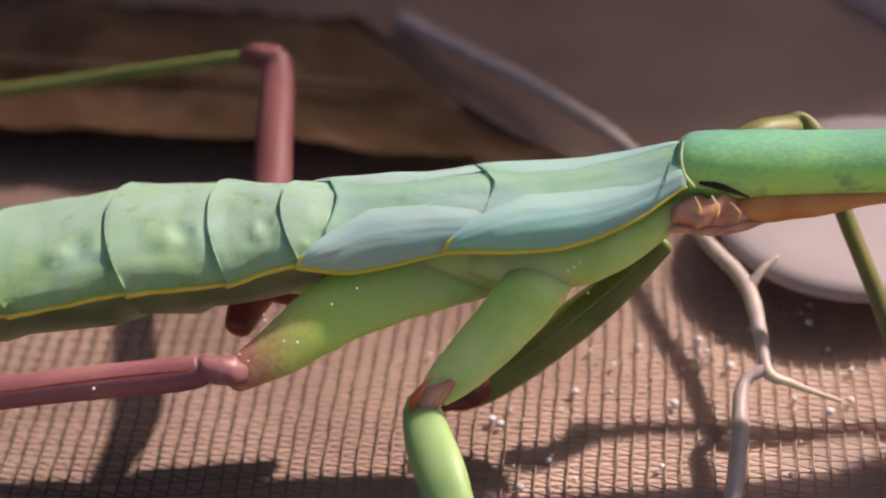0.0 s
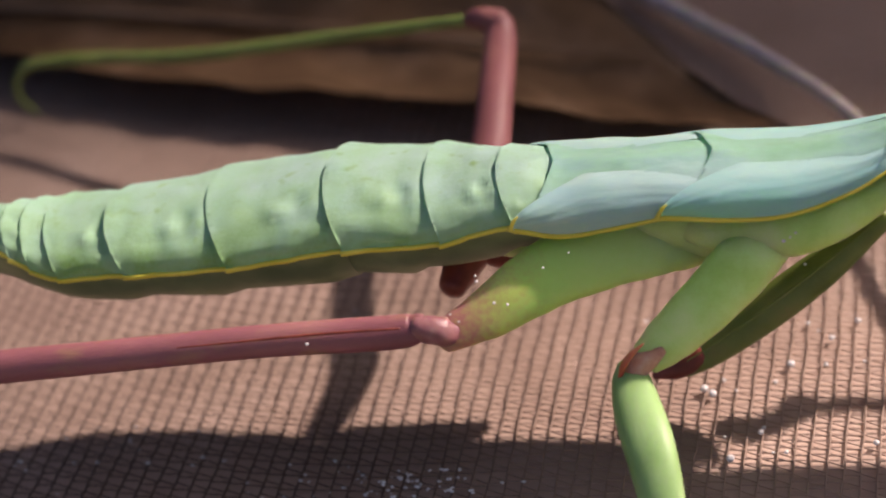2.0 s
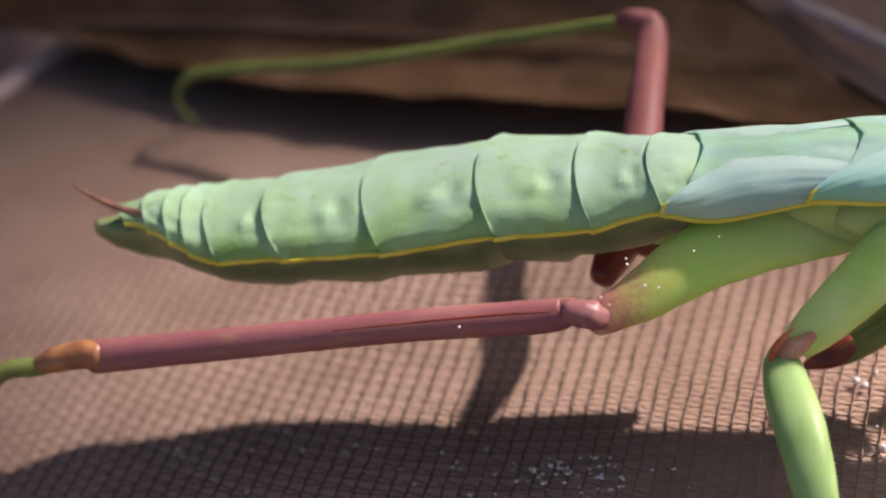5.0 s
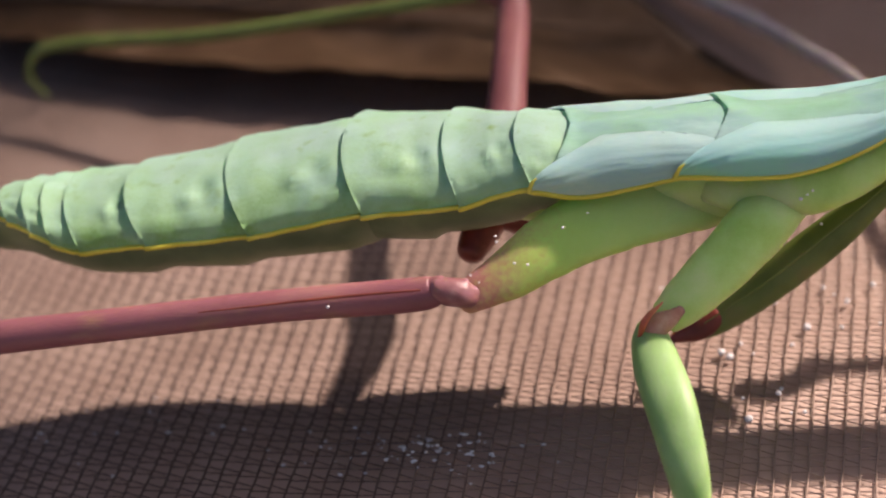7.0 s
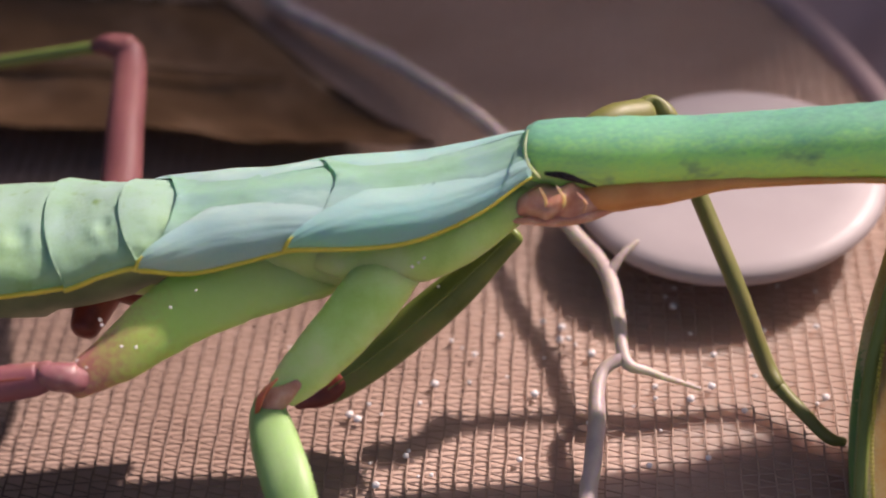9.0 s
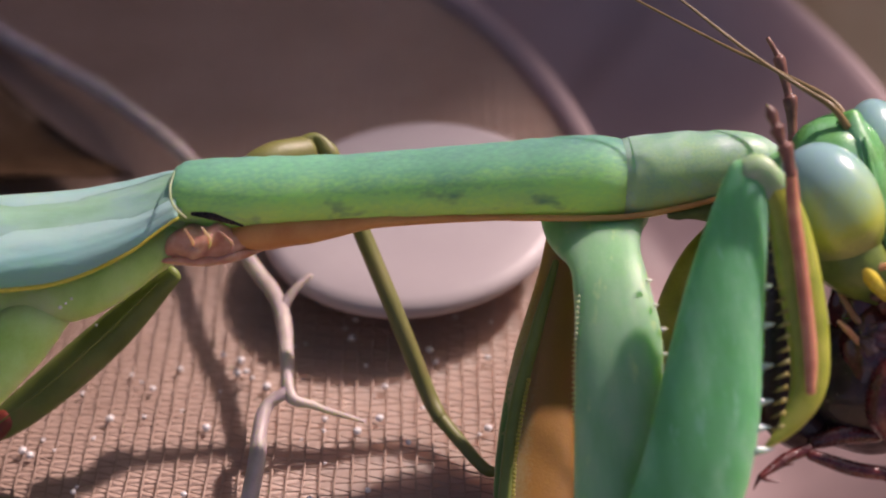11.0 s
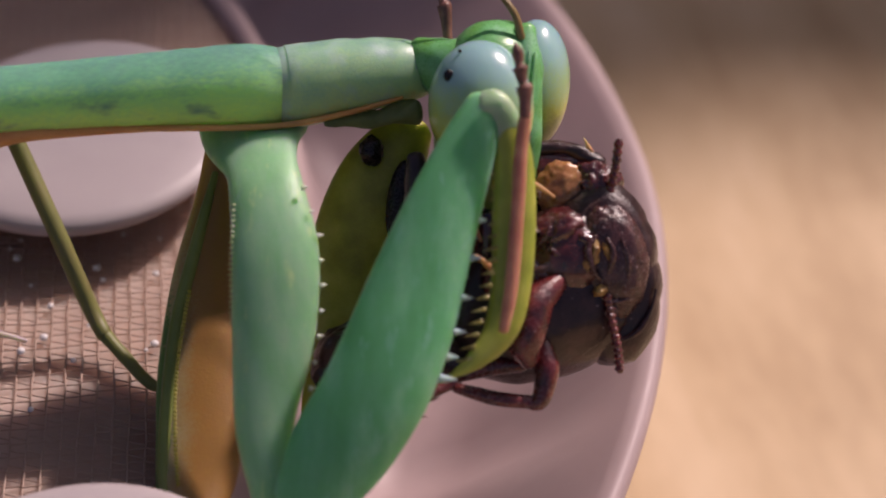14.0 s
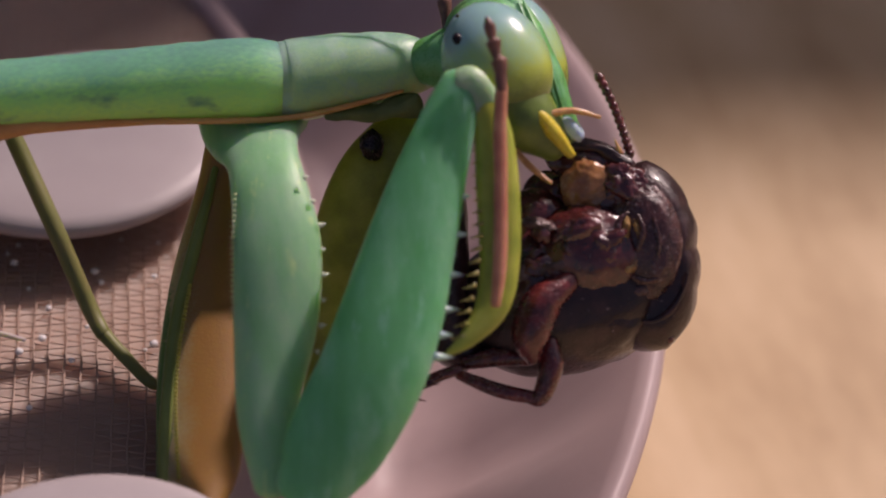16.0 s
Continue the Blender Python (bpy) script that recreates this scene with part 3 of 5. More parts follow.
def build_abdomen():
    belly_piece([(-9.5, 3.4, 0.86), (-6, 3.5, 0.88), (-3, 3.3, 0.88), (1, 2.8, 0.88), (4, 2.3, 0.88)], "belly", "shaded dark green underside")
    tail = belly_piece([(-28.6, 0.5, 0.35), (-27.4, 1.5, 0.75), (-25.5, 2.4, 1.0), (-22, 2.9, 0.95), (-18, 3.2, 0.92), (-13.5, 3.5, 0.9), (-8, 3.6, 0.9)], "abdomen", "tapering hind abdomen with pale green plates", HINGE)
    bounds = (-27.0, -25.6, -24.4, -23.4, -22.0, -18.75, -13.85, -8.25, -3.7, -0.3, 3.0)
    for i, (lo, hi) in enumerate(zip(bounds, bounds[1:])):
        holder = tail if i < 7 else mantis
        bm, edge = bmesh.new(), bmesh.new()
        long = hi - lo
        bulge = min(0.75, 0.16 * long)
        rows, near, far = [], [], []
        steps = 22 if long > 3 else 10
        for s in range(steps + 1):
            u = s / steps
            row = []
            for k in range(33):
                g = math.pi * k / 32
                x = lo - bulge * math.sin(g) ** 1.3 * (1 - u) + (0.35 * math.cos(g) ** 2 * (1 - u)) + (long + 0.5) * u
                lip = 0.2 * (1 - u) ** 3 + 0.05
                dent = 0.05 * math.exp(-(((g - 0.75) / 0.12) ** 2)) * math.sin(math.pi * u)
                if long > 3:
                    dent += 0.2 * math.exp(-((u - 0.62) / 0.08) ** 2 - ((g - 1.12) / 0.15) ** 2) - 0.16 * math.exp(-((u - 0.5) / 0.06) ** 2 - ((g - 0.98) / 0.12) ** 2) - 0.1 * math.exp(-((u - 0.75) / 0.05) ** 2 - ((g - 1.05) / 0.2) ** 2) + 0.09 * math.exp(-((u - 0.86) / 0.04) ** 2) * math.sin(g)
                wav = 0.09 * noise.noise((x * 0.8, g * 2.5, i)) + 0.04 * noise.noise((x * 2.2, g * 5, i))
                row.append(bm.verts.new(on_back(x, g, lip - dent + wav)))
            rows.append(row)
            near.append(row[0].co.copy() + Vector((0, -0.02, -0.05))), far.append(row[-1].co.copy() + Vector((0, 0.02, -0.05)))
        ring_faces(bm, rows, closed=False)
        bmesh.ops.solidify(bm, geom=bm.faces[:], thickness=0.12)
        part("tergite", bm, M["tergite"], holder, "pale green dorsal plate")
        for line in (near, far):
            tube(edge, line, [0.13] * len(line), n=8, steps=1)
        part("margin", edge, M["margin"], holder, "yellow plate margin")
    part("cercus", limb([(-25.40, 2.40, 12.32), (-26.76, 3.00, 12.31), (-28.24, 3.50, 12.79), (-29.53, 4.00, 13.46)], [0.22, 0.2, 0.13, 0.05]), M["tarsus_brown"], tail, "thin brownish cercus")
    return tail


def build_thorax():
    bm = bmesh.new()
    rows = []
    for s in range(61):
        x = 0.5 + 16.9 * s / 60
        rows.append([bm.verts.new(on_back(x, math.pi * k / 28, -0.1 + 0.05 * noise.noise((x, k * 0.3, 2)))) for k in range(29)])
    ring_faces(bm, rows, closed=False)
    bmesh.ops.solidify(bm, geom=bm.faces[:], thickness=0.1)
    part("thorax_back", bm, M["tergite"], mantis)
    # a notum plate with a wing pad on either side: rear tip at the edge, rear at the crown, front
    for tip, crown, end in ((-0.1, 1.75, 9.5), (6.4, 8.85, 17.2)):
        bm = bmesh.new()
        rows = []
        for k in range(57):
            v = k / 28 - 1
            start = tip + 0.25 + (crown - tip - 0.25) * (1 - abs(v)) ** 0.62
            row = []
            for s in range(41):
                u = s / 40
                x = start + (end - start) * u
                keel = 0.1 * math.exp(-((v / 0.1) ** 2)) * (1 - 0.5 * u)
                crease = 0.06 * math.exp(-(((abs(v) - 0.42 - 0.1 * u) / 0.05) ** 2)) * math.sin(math.pi * u)
                row.append(bm.verts.new(on_back(x, math.pi * 0.5 * (1 + v), 0.26 - 0.17 * u**0.6 + keel - crease + 0.06 * noise.noise((x * 0.7, v * 4, tip)) + 0.03 * noise.noise((x * 2.1, v * 9, tip)))))
            rows.append(row)
        ring_faces(bm, rows, closed=False)
        bmesh.ops.solidify(bm, geom=bm.faces[:], thickness=0.12)
        part("notum", bm, M["notum"], mantis, "pale blue-green back plate of the thorax")
        for side in (0, 1):
            bm, edge = bmesh.new(), bmesh.new()
            rows = []
            long = end - tip
            for s in range(49):
                u = s / 48
                x = tip + long * u
                # an oval lobe, rounded behind, tapering towards its front hinge
                high = 0.86 * min(1.0, u / 0.34) ** 0.6 * (1 - 0.15 * u - 0.55 * max(0, u - 0.55) ** 1.2)
                row = []
                for k in range(21):
                    v = k / 20
                    g = math.pi * 0.5 * high * v
                    rise = 0.36 - 0.18 * u if side == 0 else 0.22
                    sink = 0.42 * max(0, v - 0.72) ** 1.3 * (0.35 + 0.65 * min(1, u / 0.3))
                    swell = 0.15 * math.sin(math.pi * v) * math.sin(math.pi * min(1, u * 1.5 + 0.1))
                    vein = 0.035 * math.exp(-(((v - 0.4 - 0.1 * u) / 0.05) ** 2)) + 0.025 * math.exp(-(((v - 0.62) / 0.05) ** 2))
                    p = on_back(x, g if side == 0 else math.pi - g, rise - sink + swell - vein + 0.04 * noise.noise((x * 0.6, v * 4, tip + 5)))
                    p.z -= 0.3 * math.sin(math.pi * min(1, u * 1.15)) * (1 - v) ** 3
                    row.append(bm.verts.new(p))
                rows.append(row)
            rim = [r[-4].co.copy() for r in rows[2:0:-1]] + [r[0].co.copy() for r in rows]
            ring_faces(bm, rows, closed=False)
            bmesh.ops.solidify(bm, geom=bm.faces[:], thickness=0.12)
            pad = part("wing_pad", bm, M["pad"] if tip > 3 else M["rear_pad"], mantis, "blue-green wing pad edged in yellow" if side == 0 else "")
            if side == 0:
                tube(edge, rim, [0.04, 0.09] + [0.14 - 0.07 * k / len(rim) for k in range(len(rim) - 2)], n=8, steps=1)
                part("margin", edge, M["margin"], pad, "yellow wing pad margin")
    # sides under the pads
    bm = limb([(-1, 3.0, 10.2), (3, 3.0, 9.9), (9, 2.9, 10.0), (14, 3.1, 10.9), (18, 3.3, 12.3)], [1.7, 2.2, 2.3, 2.0, 1.1], flat=1.0, ref=Vector((0, 1, 0)), n=20)
    part("thorax_side", bm, M["pleura"], mantis, "plain green side of the thorax")
    bm = limb([(16.24, 1.50, 11.45), (17.22, 1.60, 11.91), (18.58, 1.70, 11.80), (20.18, 2.00, 11.43)], [0.3, 0.72, 0.8, 0.5], bump=0.45, n=28, steps=8)
    tube(bm, [(15.99, 1.00, 11.68), (17.67, 0.90, 11.48), (19.28, 1.10, 11.32), (20.65, 1.50, 11.28)], [0.1, 0.22, 0.24, 0.12], n=14, bump=0.3)
    tube(bm, [(17.51, 0.90, 13.33), (17.74, 0.85, 12.50), (17.45, 0.90, 11.77)], [0.03, 0.07, 0.03], n=10, bump=0.3)
    tube(bm, [(18.24, 0.90, 13.31), (18.53, 0.80, 12.55), (18.15, 0.90, 11.75)], [0.03, 0.07, 0.03], n=10, bump=0.3)
    tube(bm, [(19.06, 0.95, 12.85), (19.43, 0.90, 12.20), (19.13, 1.00, 11.62)], [0.03, 0.07, 0.03], n=10, bump=0.3)
    part("membrane", bm, M["membrane"], mantis, "wrinkled pinkish membrane behind the pronotum")


def build_pronotum():
    bm = limb([(17.09, 3.50, 13.42), (17.74, 3.40, 13.35), (20.52, 3.30, 12.97), (24.22, 3.20, 12.72), (27.94, 3.10, 12.60), (31.95, 3.00, 12.42), (34.97, 3.00, 12.16), (36.23, 3.00, 11.90), (36.78, 3.00, 11.78)], [1.15, 1.42, 1.65, 1.6, 1.62, 1.74, 1.88, 1.84, 1.7], n=32, steps=8, bump=0.03, caps=(0.15, 0.2))
    part("pronotum", bm, M["pronotum"], mantis, "long narrow blue-green pronotum with orange lower edge")
    bm = limb([(36.10, 3.00, 11.92), (36.86, 3.00, 11.84), (37.62, 3.00, 11.82), (40.30, 3.00, 11.96), (42.22, 3.00, 11.90), (43.25, 3.00, 11.68), (43.94, 3.00, 11.51)], [1.6, 1.74, 1.84, 1.68, 1.45, 1.15, 0.7], n=32, steps=8, bump=0.05, caps=(0.2, 0.5))
    part("prozona", bm, M["prozona"], mantis, "grey-green front plate of the pronotum")
    bm = limb([(18.81, 2.00, 11.71), (20.56, 1.90, 11.78), (23.29, 1.80, 11.83), (25.79, 1.80, 11.92), (30.24, 1.50, 11.70), (32.70, 1.20, 11.57), (35.16, 1.00, 11.38), (36.92, 1.00, 11.24), (39.20, 1.10, 11.35), (40.75, 1.30, 11.47), (42.07, 1.60, 11.51)], [0.4, 0.72, 0.58, 0.36, 0.17, 0.15, 0.14, 0.14, 0.13, 0.12, 0.1], n=14, bump=0.1)
    part("keel", bm, M["orange"], mantis, "orange lower margin of the pronotum")
    part("dark_streak", limb([(17.81, 1.85, 13.35), (18.79, 1.75, 13.12), (19.92, 1.75, 12.46)], [0.08, 0.17, 0.05], flat=0.5), M["black"], mantis, "short dark streak")
    part("collar", limb([(17.25, 3.20, 14.74), (17.06, 2.20, 14.62), (17.12, 1.60, 14.16), (17.54, 1.60, 13.37)], [0.03, 0.05, 0.06, 0.05]), M["hind_coxa"], mantis, "yellowish rear rim of the pronotum")
    part("throat", limb([(38.55, 1.03, 11.08), (40.60, 1.32, 10.74), (42.63, 1.30, 10.96)], [0.15, 0.34, 0.5], bump=0.6, n=20, flat=0.6), M["throat"], mantis, "dark olive throat behind the head")


def build_hind_legs():
    near = part("hind_coxa", limb([(12.5, 3.0, 10.6), (10.4, 2.4, 10.1), (7.98, 1.75, 9.8), (5.76, 1.05, 9.94), (3.53, 0.40, 10.05), (0.93, -0.98, 9.65), (-1.25, -2.2, 8.95), (-3.2, -3.15, 8.42)], [0.5, 1.0, 1.42, 1.6, 1.74, 1.52, 1.16, 0.74], n=28, flat=0.42, bump=0.06, steps=7), M["hind_coxa"], mantis, "green upper segment of a hind leg")
    part("joint", limb([(-2.6, -3.0, 8.55), (-3.1, -3.15, 8.62), (-3.7, -3.15, 8.85), (-4.4, -3.10, 9.0)], [0.3, 0.64, 0.68, 0.6], n=20, bump=0.2, steps=6), M["joint"], near, "pale pinkish joint")
    fem = part("hind_femur", limb([(-4.14, -3.10, 9.10), (-5.47, -3.10, 8.77), (-11.69, -3.40, 8.79), (-19.77, -3.80, 8.53), (-27.20, -4.10, 8.25)], [0.55, 0.78, 0.75, 0.76, 0.82], n=18, flat=0.8, steps=8), M["pink"], mantis, "long dull pink hind femur")
    part("ridge", limb([(-4.99, -3.90, 9.64), (-8.81, -4.05, 9.62), (-15.08, -4.40, 9.46)], [0.05, 0.07, 0.03], flat=0.5), M["red"], fem, "dark red groove line")
    part("knee", limb([(-27.06, -4.10, 8.24), (-27.72, -4.10, 8.41), (-28.93, -4.10, 8.22), (-30.09, -4.10, 7.95)], [0.82, 0.7, 0.68, 0.5], bump=0.15), M["knee"], fem, "orange knee")
    part("tibia", limb([(-30.00, -4.10, 7.87), (-32.81, -5.00, 7.39), (-38.5, -7.5, 0.5)], [0.5, 0.42, 0.3]), M["far_tibia"], mantis, "dull green hind tibia")
    part("underside_lobe", ball(bmesh.new(), (2.81, 0.60, 8.54), (0.85, 0.4, 0.3), None, rough=0.15), M["red_knee"], mantis, "small red lobe under the hind leg base")
    # far side
    knee = (-2.77, 20.50, 9.97)
    part("hind_femur", limb([(-2.6, 6.0, 9.2), (-2.6, 9.9, 8.2), (-2.55, 14.6, 9.1), (-2.65, 19.2, 9.5), knee], [0.8, 1.05, 0.95, 0.88, 0.8], n=18, flat=0.85), M["shaded_pink"], mantis)
    part("knee", limb([knee, (-3.72, 20.7, 10.25), (-4.65, 21.1, 10.0)], [0.8, 0.62, 0.3]), M["shaded_pink"], mantis, "reddish knee")
    part("tibia", limb([(-4.45, 21.0, 10.05), (-12.2, 23.3, 8.15), (-21.4, 25.5, 6.2), (-27.8, 27.6, 5.15)], [0.32, 0.36, 0.4, 0.34]), M["far_tibia"], mantis, "far hind tibia, green darkened for shade")
    part("tarsus", limb([(-27.6, 27.6, 5.14), (-30.6, 28.4, 4.7), (-33.4, 28.9, 4.1), (-34.6, 29.0, 2.2), (-34.0, 29.6, 0.2)], [0.4, 0.34, 0.3, 0.18, 0.08], bump=0.25), M["leg_dark"], mantis, "brownish segmented foot")
    part("hind_coxa", limb([(2.81, 4.2, 6.6), (-0.02, 4.2, 7.0), (-2.4, 4.4, 7.6), (-3.2, 3.6, 7.3), (-3.75, 2.4, 6.75)], [0.6, 0.8, 0.95, 0.95, 0.7], bump=0.1), M["red"], mantis, "dark red inner hind leg")


def build_mid_legs():
    part("mid_coxa", limb([(16.88, 1.90, 12.22), (15.18, 1.10, 11.60), (12.85, 0.45, 11.0), (10.51, 0.45, 10.75), (8.3, 0.95, 10.7), (6.4, 1.8, 10.8)], [0.5, 0.98, 1.25, 1.15, 0.9, 0.5], n=22, flat=0.5, bump=0.07, steps=6), M["pleura"], mantis, "green base of a middle leg")
    fem = part("mid_femur", limb([(13.0, 2.2, 11.2), (12.0, 1.1, 10.85), (10.99, 0.25, 10.41), (9.92, -0.65, 9.75), (8.11, -1.85, 8.42), (6.5, -2.55, 7.2), (5.5, -2.9, 6.5)], [0.5, 1.0, 1.28, 1.38, 1.28, 1.08, 0.8], n=24, flat=0.42, bump=0.05, steps=6, caps=(0.2, 0.25)), M["leg_green"], mantis, "yellow-green middle femur")
    part("knee", limb([(5.5, -3.35, 7.75), (5.0, -3.5, 7.35), (4.6, -3.6, 6.8), (4.3, -3.65, 6.0)], [0.05, 0.12, 0.16, 0.08], bump=0.3, flat=0.6), M["red_knee"], fem, "bright red knee edge")
    part("knee_cap", limb([(6.3, -3.1, 7.1), (5.6, -3.35, 6.75), (5.0, -3.45, 6.35), (4.6, -3.4, 5.9)], [0.2, 0.45, 0.55, 0.42], bump=0.25, flat=0.4, n=18), M["membrane"], fem, "pale pink knee joint")
    part("mid_tibia", limb([(4.6, -2.6, 5.9), (4.75, -3.4, 5.8), (5.15, -5.3, 5.6), (5.75, -7.6, 5.4), (6.4, -10.2, 3.6), (6.7, -11.6, 0.7)], [0.5, 0.85, 1.1, 1.12, 0.9, 0.5], n=18, flat=0.6), M["mid_tibia"], mantis, "green middle tibia")
    # the dark olive here also carries the shade under the body
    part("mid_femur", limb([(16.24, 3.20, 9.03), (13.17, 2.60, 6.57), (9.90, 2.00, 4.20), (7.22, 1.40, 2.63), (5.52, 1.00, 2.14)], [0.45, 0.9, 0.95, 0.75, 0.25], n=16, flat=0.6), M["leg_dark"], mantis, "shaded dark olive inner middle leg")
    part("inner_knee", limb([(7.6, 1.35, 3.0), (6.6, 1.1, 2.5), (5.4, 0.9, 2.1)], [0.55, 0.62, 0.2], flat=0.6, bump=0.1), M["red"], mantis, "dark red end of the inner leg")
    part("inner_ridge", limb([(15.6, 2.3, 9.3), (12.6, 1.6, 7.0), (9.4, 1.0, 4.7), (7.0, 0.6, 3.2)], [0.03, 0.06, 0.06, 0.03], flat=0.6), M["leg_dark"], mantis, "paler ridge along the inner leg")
    # far side, its knee behind the pronotum
    part("mid_femur", limb([(17.5, 6.0, 9.8), (20.58, 7.00, 11.78), (22.68, 8.20, 11.36)], [0.6, 0.75, 0.75], bump=0.1), M["olive_brown"], mantis)
    part("knee", limb([(21.9, 8.30, 11.2), (22.6, 8.40, 11.45), (23.2, 8.55, 11.85), (23.75, 8.1, 11.2), (24.13, 7.50, 10.14)], [0.66, 0.62, 0.26, 0.5, 0.4], bump=0.2), M["olive_brown"], mantis)
    part("mid_tibia", limb([(24.02, 7.60, 10.40), (24.93, 5.80, 7.86), (26.05, 3.20, 5.11), (27.06, 1.19, 2.00), (27.54, 0.08, 1.20)], [0.4, 0.42, 0.42, 0.4, 0.36]), M["olive_brown"], mantis, "thin olive middle tibia")
    part("tarsus", limb([(27.50, 0.27, 1.20), (28.48, -1.34, 0.70), (29.35, -2.73, 0.40), (30.04, -2.90, 0.20)], [0.34, 0.3, 0.28, 0.2], bump=0.15), M["olive_brown"], mantis)


PIVOT = (35.15, -13.35, 2.78)


def build_specks():
    """Grains of dust that stick to the legs."""
    rng = random.Random(3)
    for p in ((-1.44, -2.90, 11.60), (-1.43, -2.90, 11.29), (1.46, -2.30, 11.41), (-0.70, -3.50, 10.53), (-0.16, -3.30, 10.25), (2.53, -1.50, 11.54), (-2.35, -3.70, 9.73), (-9.20, -4.20, 9.21), (-2.69, -3.60, 10.08), (12.03, -0.60, 11.12), (11.75, -0.60, 10.92), (12.28, -0.40, 11.18), (12.60, 1.60, 7.85)):
        r = rng.uniform(0.05, 0.09)
        part("dust_speck", ball(bmesh.new(), p, (r, r, r * 0.8), None, 8, 6), M["drop"], mantis, "tiny white dust speck")


build_specks()


def build_forelegs():
    # near side
    coxa = part("fore_coxa", limb([(35.61, 3.74, 10.02), (35.42, 1.99, 9.99), (35.44, -0.62, 10.53), (35.47, -2.58, 10.43), (35.43, -5.08, 9.12), (34.89, -7.59, 6.98), (34.00, -10.34, 4.53), (33.92, -12.57, 2.46)], [2.6, 2.3, 1.62, 1.62, 1.85, 1.75, 1.25, 0.9], n=22, flat=0.42, steps=7, caps=(0.15, 0.5)), M["coxa"], mantis, "broad green fore coxa with a toothed edge")
    for k in range(9):
        u = k / 8
        a = Vector((37.08, -3.32, 11.14)).lerp(Vector((35.9, -9.6, 5.5)), u) + Vector((0.5 * math.sin(u * math.pi) + 0.12 - 0.3 * max(0, 1 - 4 * u), 0, 0))
        part("tooth", cone(bmesh.new(), a, a + Vector((0.3 - 0.1 * (k % 2), 0, 0.02)), 0.13), M["spine_pale"], coxa, "small whitish tooth" if k == 0 else "")
    saw = bmesh.new()
    for k in range(44):
        a = Vector((33.94, -3.36, 10.73)).lerp(Vector((33.08, -10.52, 4.21)), k / 43) + Vector((0.1 - 0.3 * math.sin(k / 43 * math.pi), 0, 0))
        cone(saw, a, a + Vector((-0.18, 0, 0.03)), 0.07, n=5)
    part("serration", saw, M["leg_green"], coxa, "row of tiny teeth")
    # the grasping arm swings about its lower end
    pivot = PIVOT
    arm = part("fore_femur", limb([pivot, (36.25, -12.32, 4.37), (37.69, -10.73, 6.49), (38.59, -9.15, 8.22), (39.26, -7.55, 9.80), (40.20, -5.35, 12.09), (41.22, -3.24, 14.14), (41.80, -2.14, 15.29)], [1.4, 2.05, 2.2, 2.15, 1.97, 1.6, 1.18, 0.85], n=22, flat=0.42, steps=7), M["foreleg"], mantis, "broad green grasping fore femur", at=pivot)
    part("elbow", limb([(41.70, -2.21, 15.36), (42.27, -2.32, 15.30), (42.78, -2.78, 14.69)], [0.62, 0.7, 0.7], flat=0.5, bump=0.25), M["elbow"], arm, "pale translucent elbow")
    part("tibia", limb([(42.29, -2.21, 15.27), (43.03, -3.33, 13.94), (43.25, -5.09, 11.99), (43.28, -7.13, 9.69), (42.92, -8.41, 8.36), (41.91, -9.35, 7.48), (40.86, -9.94, 7.00)], [0.55, 0.78, 0.92, 0.85, 0.72, 0.4, 0.08], n=16, flat=0.55, steps=6), M["tibia"], arm, "olive-yellow spined fore tibia")
    part("tarsus", limb([(42.93, -8.99, 8.92), (43.14, -7.77, 10.31), (43.23, -5.77, 12.58), (43.24, -4.22, 14.33), (43.33, -3.07, 15.79)], [0.22, 0.3, 0.29, 0.29, 0.26], flat=0.7, bump=0.08), M["tarsus"], arm, "pink foreleg foot")
    bm = limb([(43.31, -3.19, 15.65), (43.28, -2.72, 16.17), (43.22, -2.39, 16.54), (43.17, -2.31, 16.63), (43.07, -2.07, 16.88), (43.00, -1.85, 17.13), (42.96, -1.78, 17.20), (42.86, -1.43, 17.59), (42.71, -1.24, 17.93)], [0.24, 0.27, 0.36, 0.2, 0.25, 0.33, 0.18, 0.26, 0.05], n=12, steps=3)
    part("foot_joints", bm, M["tarsus_brown"], arm, "brown jointed foot tip")
    for k in range(17):
        u = k / 16
        a = Vector((42.55, -3.7, 13.7)).lerp(Vector((41.75, -9.4, 7.6)), u) + Vector((0.42 * math.sin(u * math.pi), 0, 0))
        part("tibial_spine", cone(bmesh.new(), a, a + Vector((-0.42 - 0.22 * u, 0, -0.2)), 0.11), M["spine_yellow"], arm, "short yellowish tibial spine" if k == 0 else "")
    for u, size in ((0.12, 0.7), (0.33, 0.95), (0.55, 1.0), (0.74, 1.1), (0.88, 1.0), (1.0, 1.2), (0.22, 0.4), (0.44, 0.45), (0.65, 0.45)):
        a = Vector((41.72, -5.0, 12.6)).lerp(Vector((40.3, -10.2, 7.2)), u)
        part("femoral_spine", cone(bmesh.new(), a, a + Vector((size * 0.72, 0, 0.03 - 0.08 * u)), 0.17 + 0.06 * (size > 0.6)), M["spine_glass"], arm, "pale bluish translucent femoral spine" if u == 0.12 else "")
    # far side
    part("fore_coxa", limb([(34.22, 2.69, 9.43), (33.53, 1.26, 7.58), (32.41, -1.65, 5.22), (31.63, -5.10, 3.06), (31.14, -8.26, 1.40), (30.70, -10.11, 0.62), (30.56, -11.36, 0.40)], [0.9, 1.0, 1.45, 1.82, 1.85, 1.6, 1.0], n=20, flat=0.4, steps=7), M["foreleg_orange"], mantis, "orange inner face of a fore coxa")
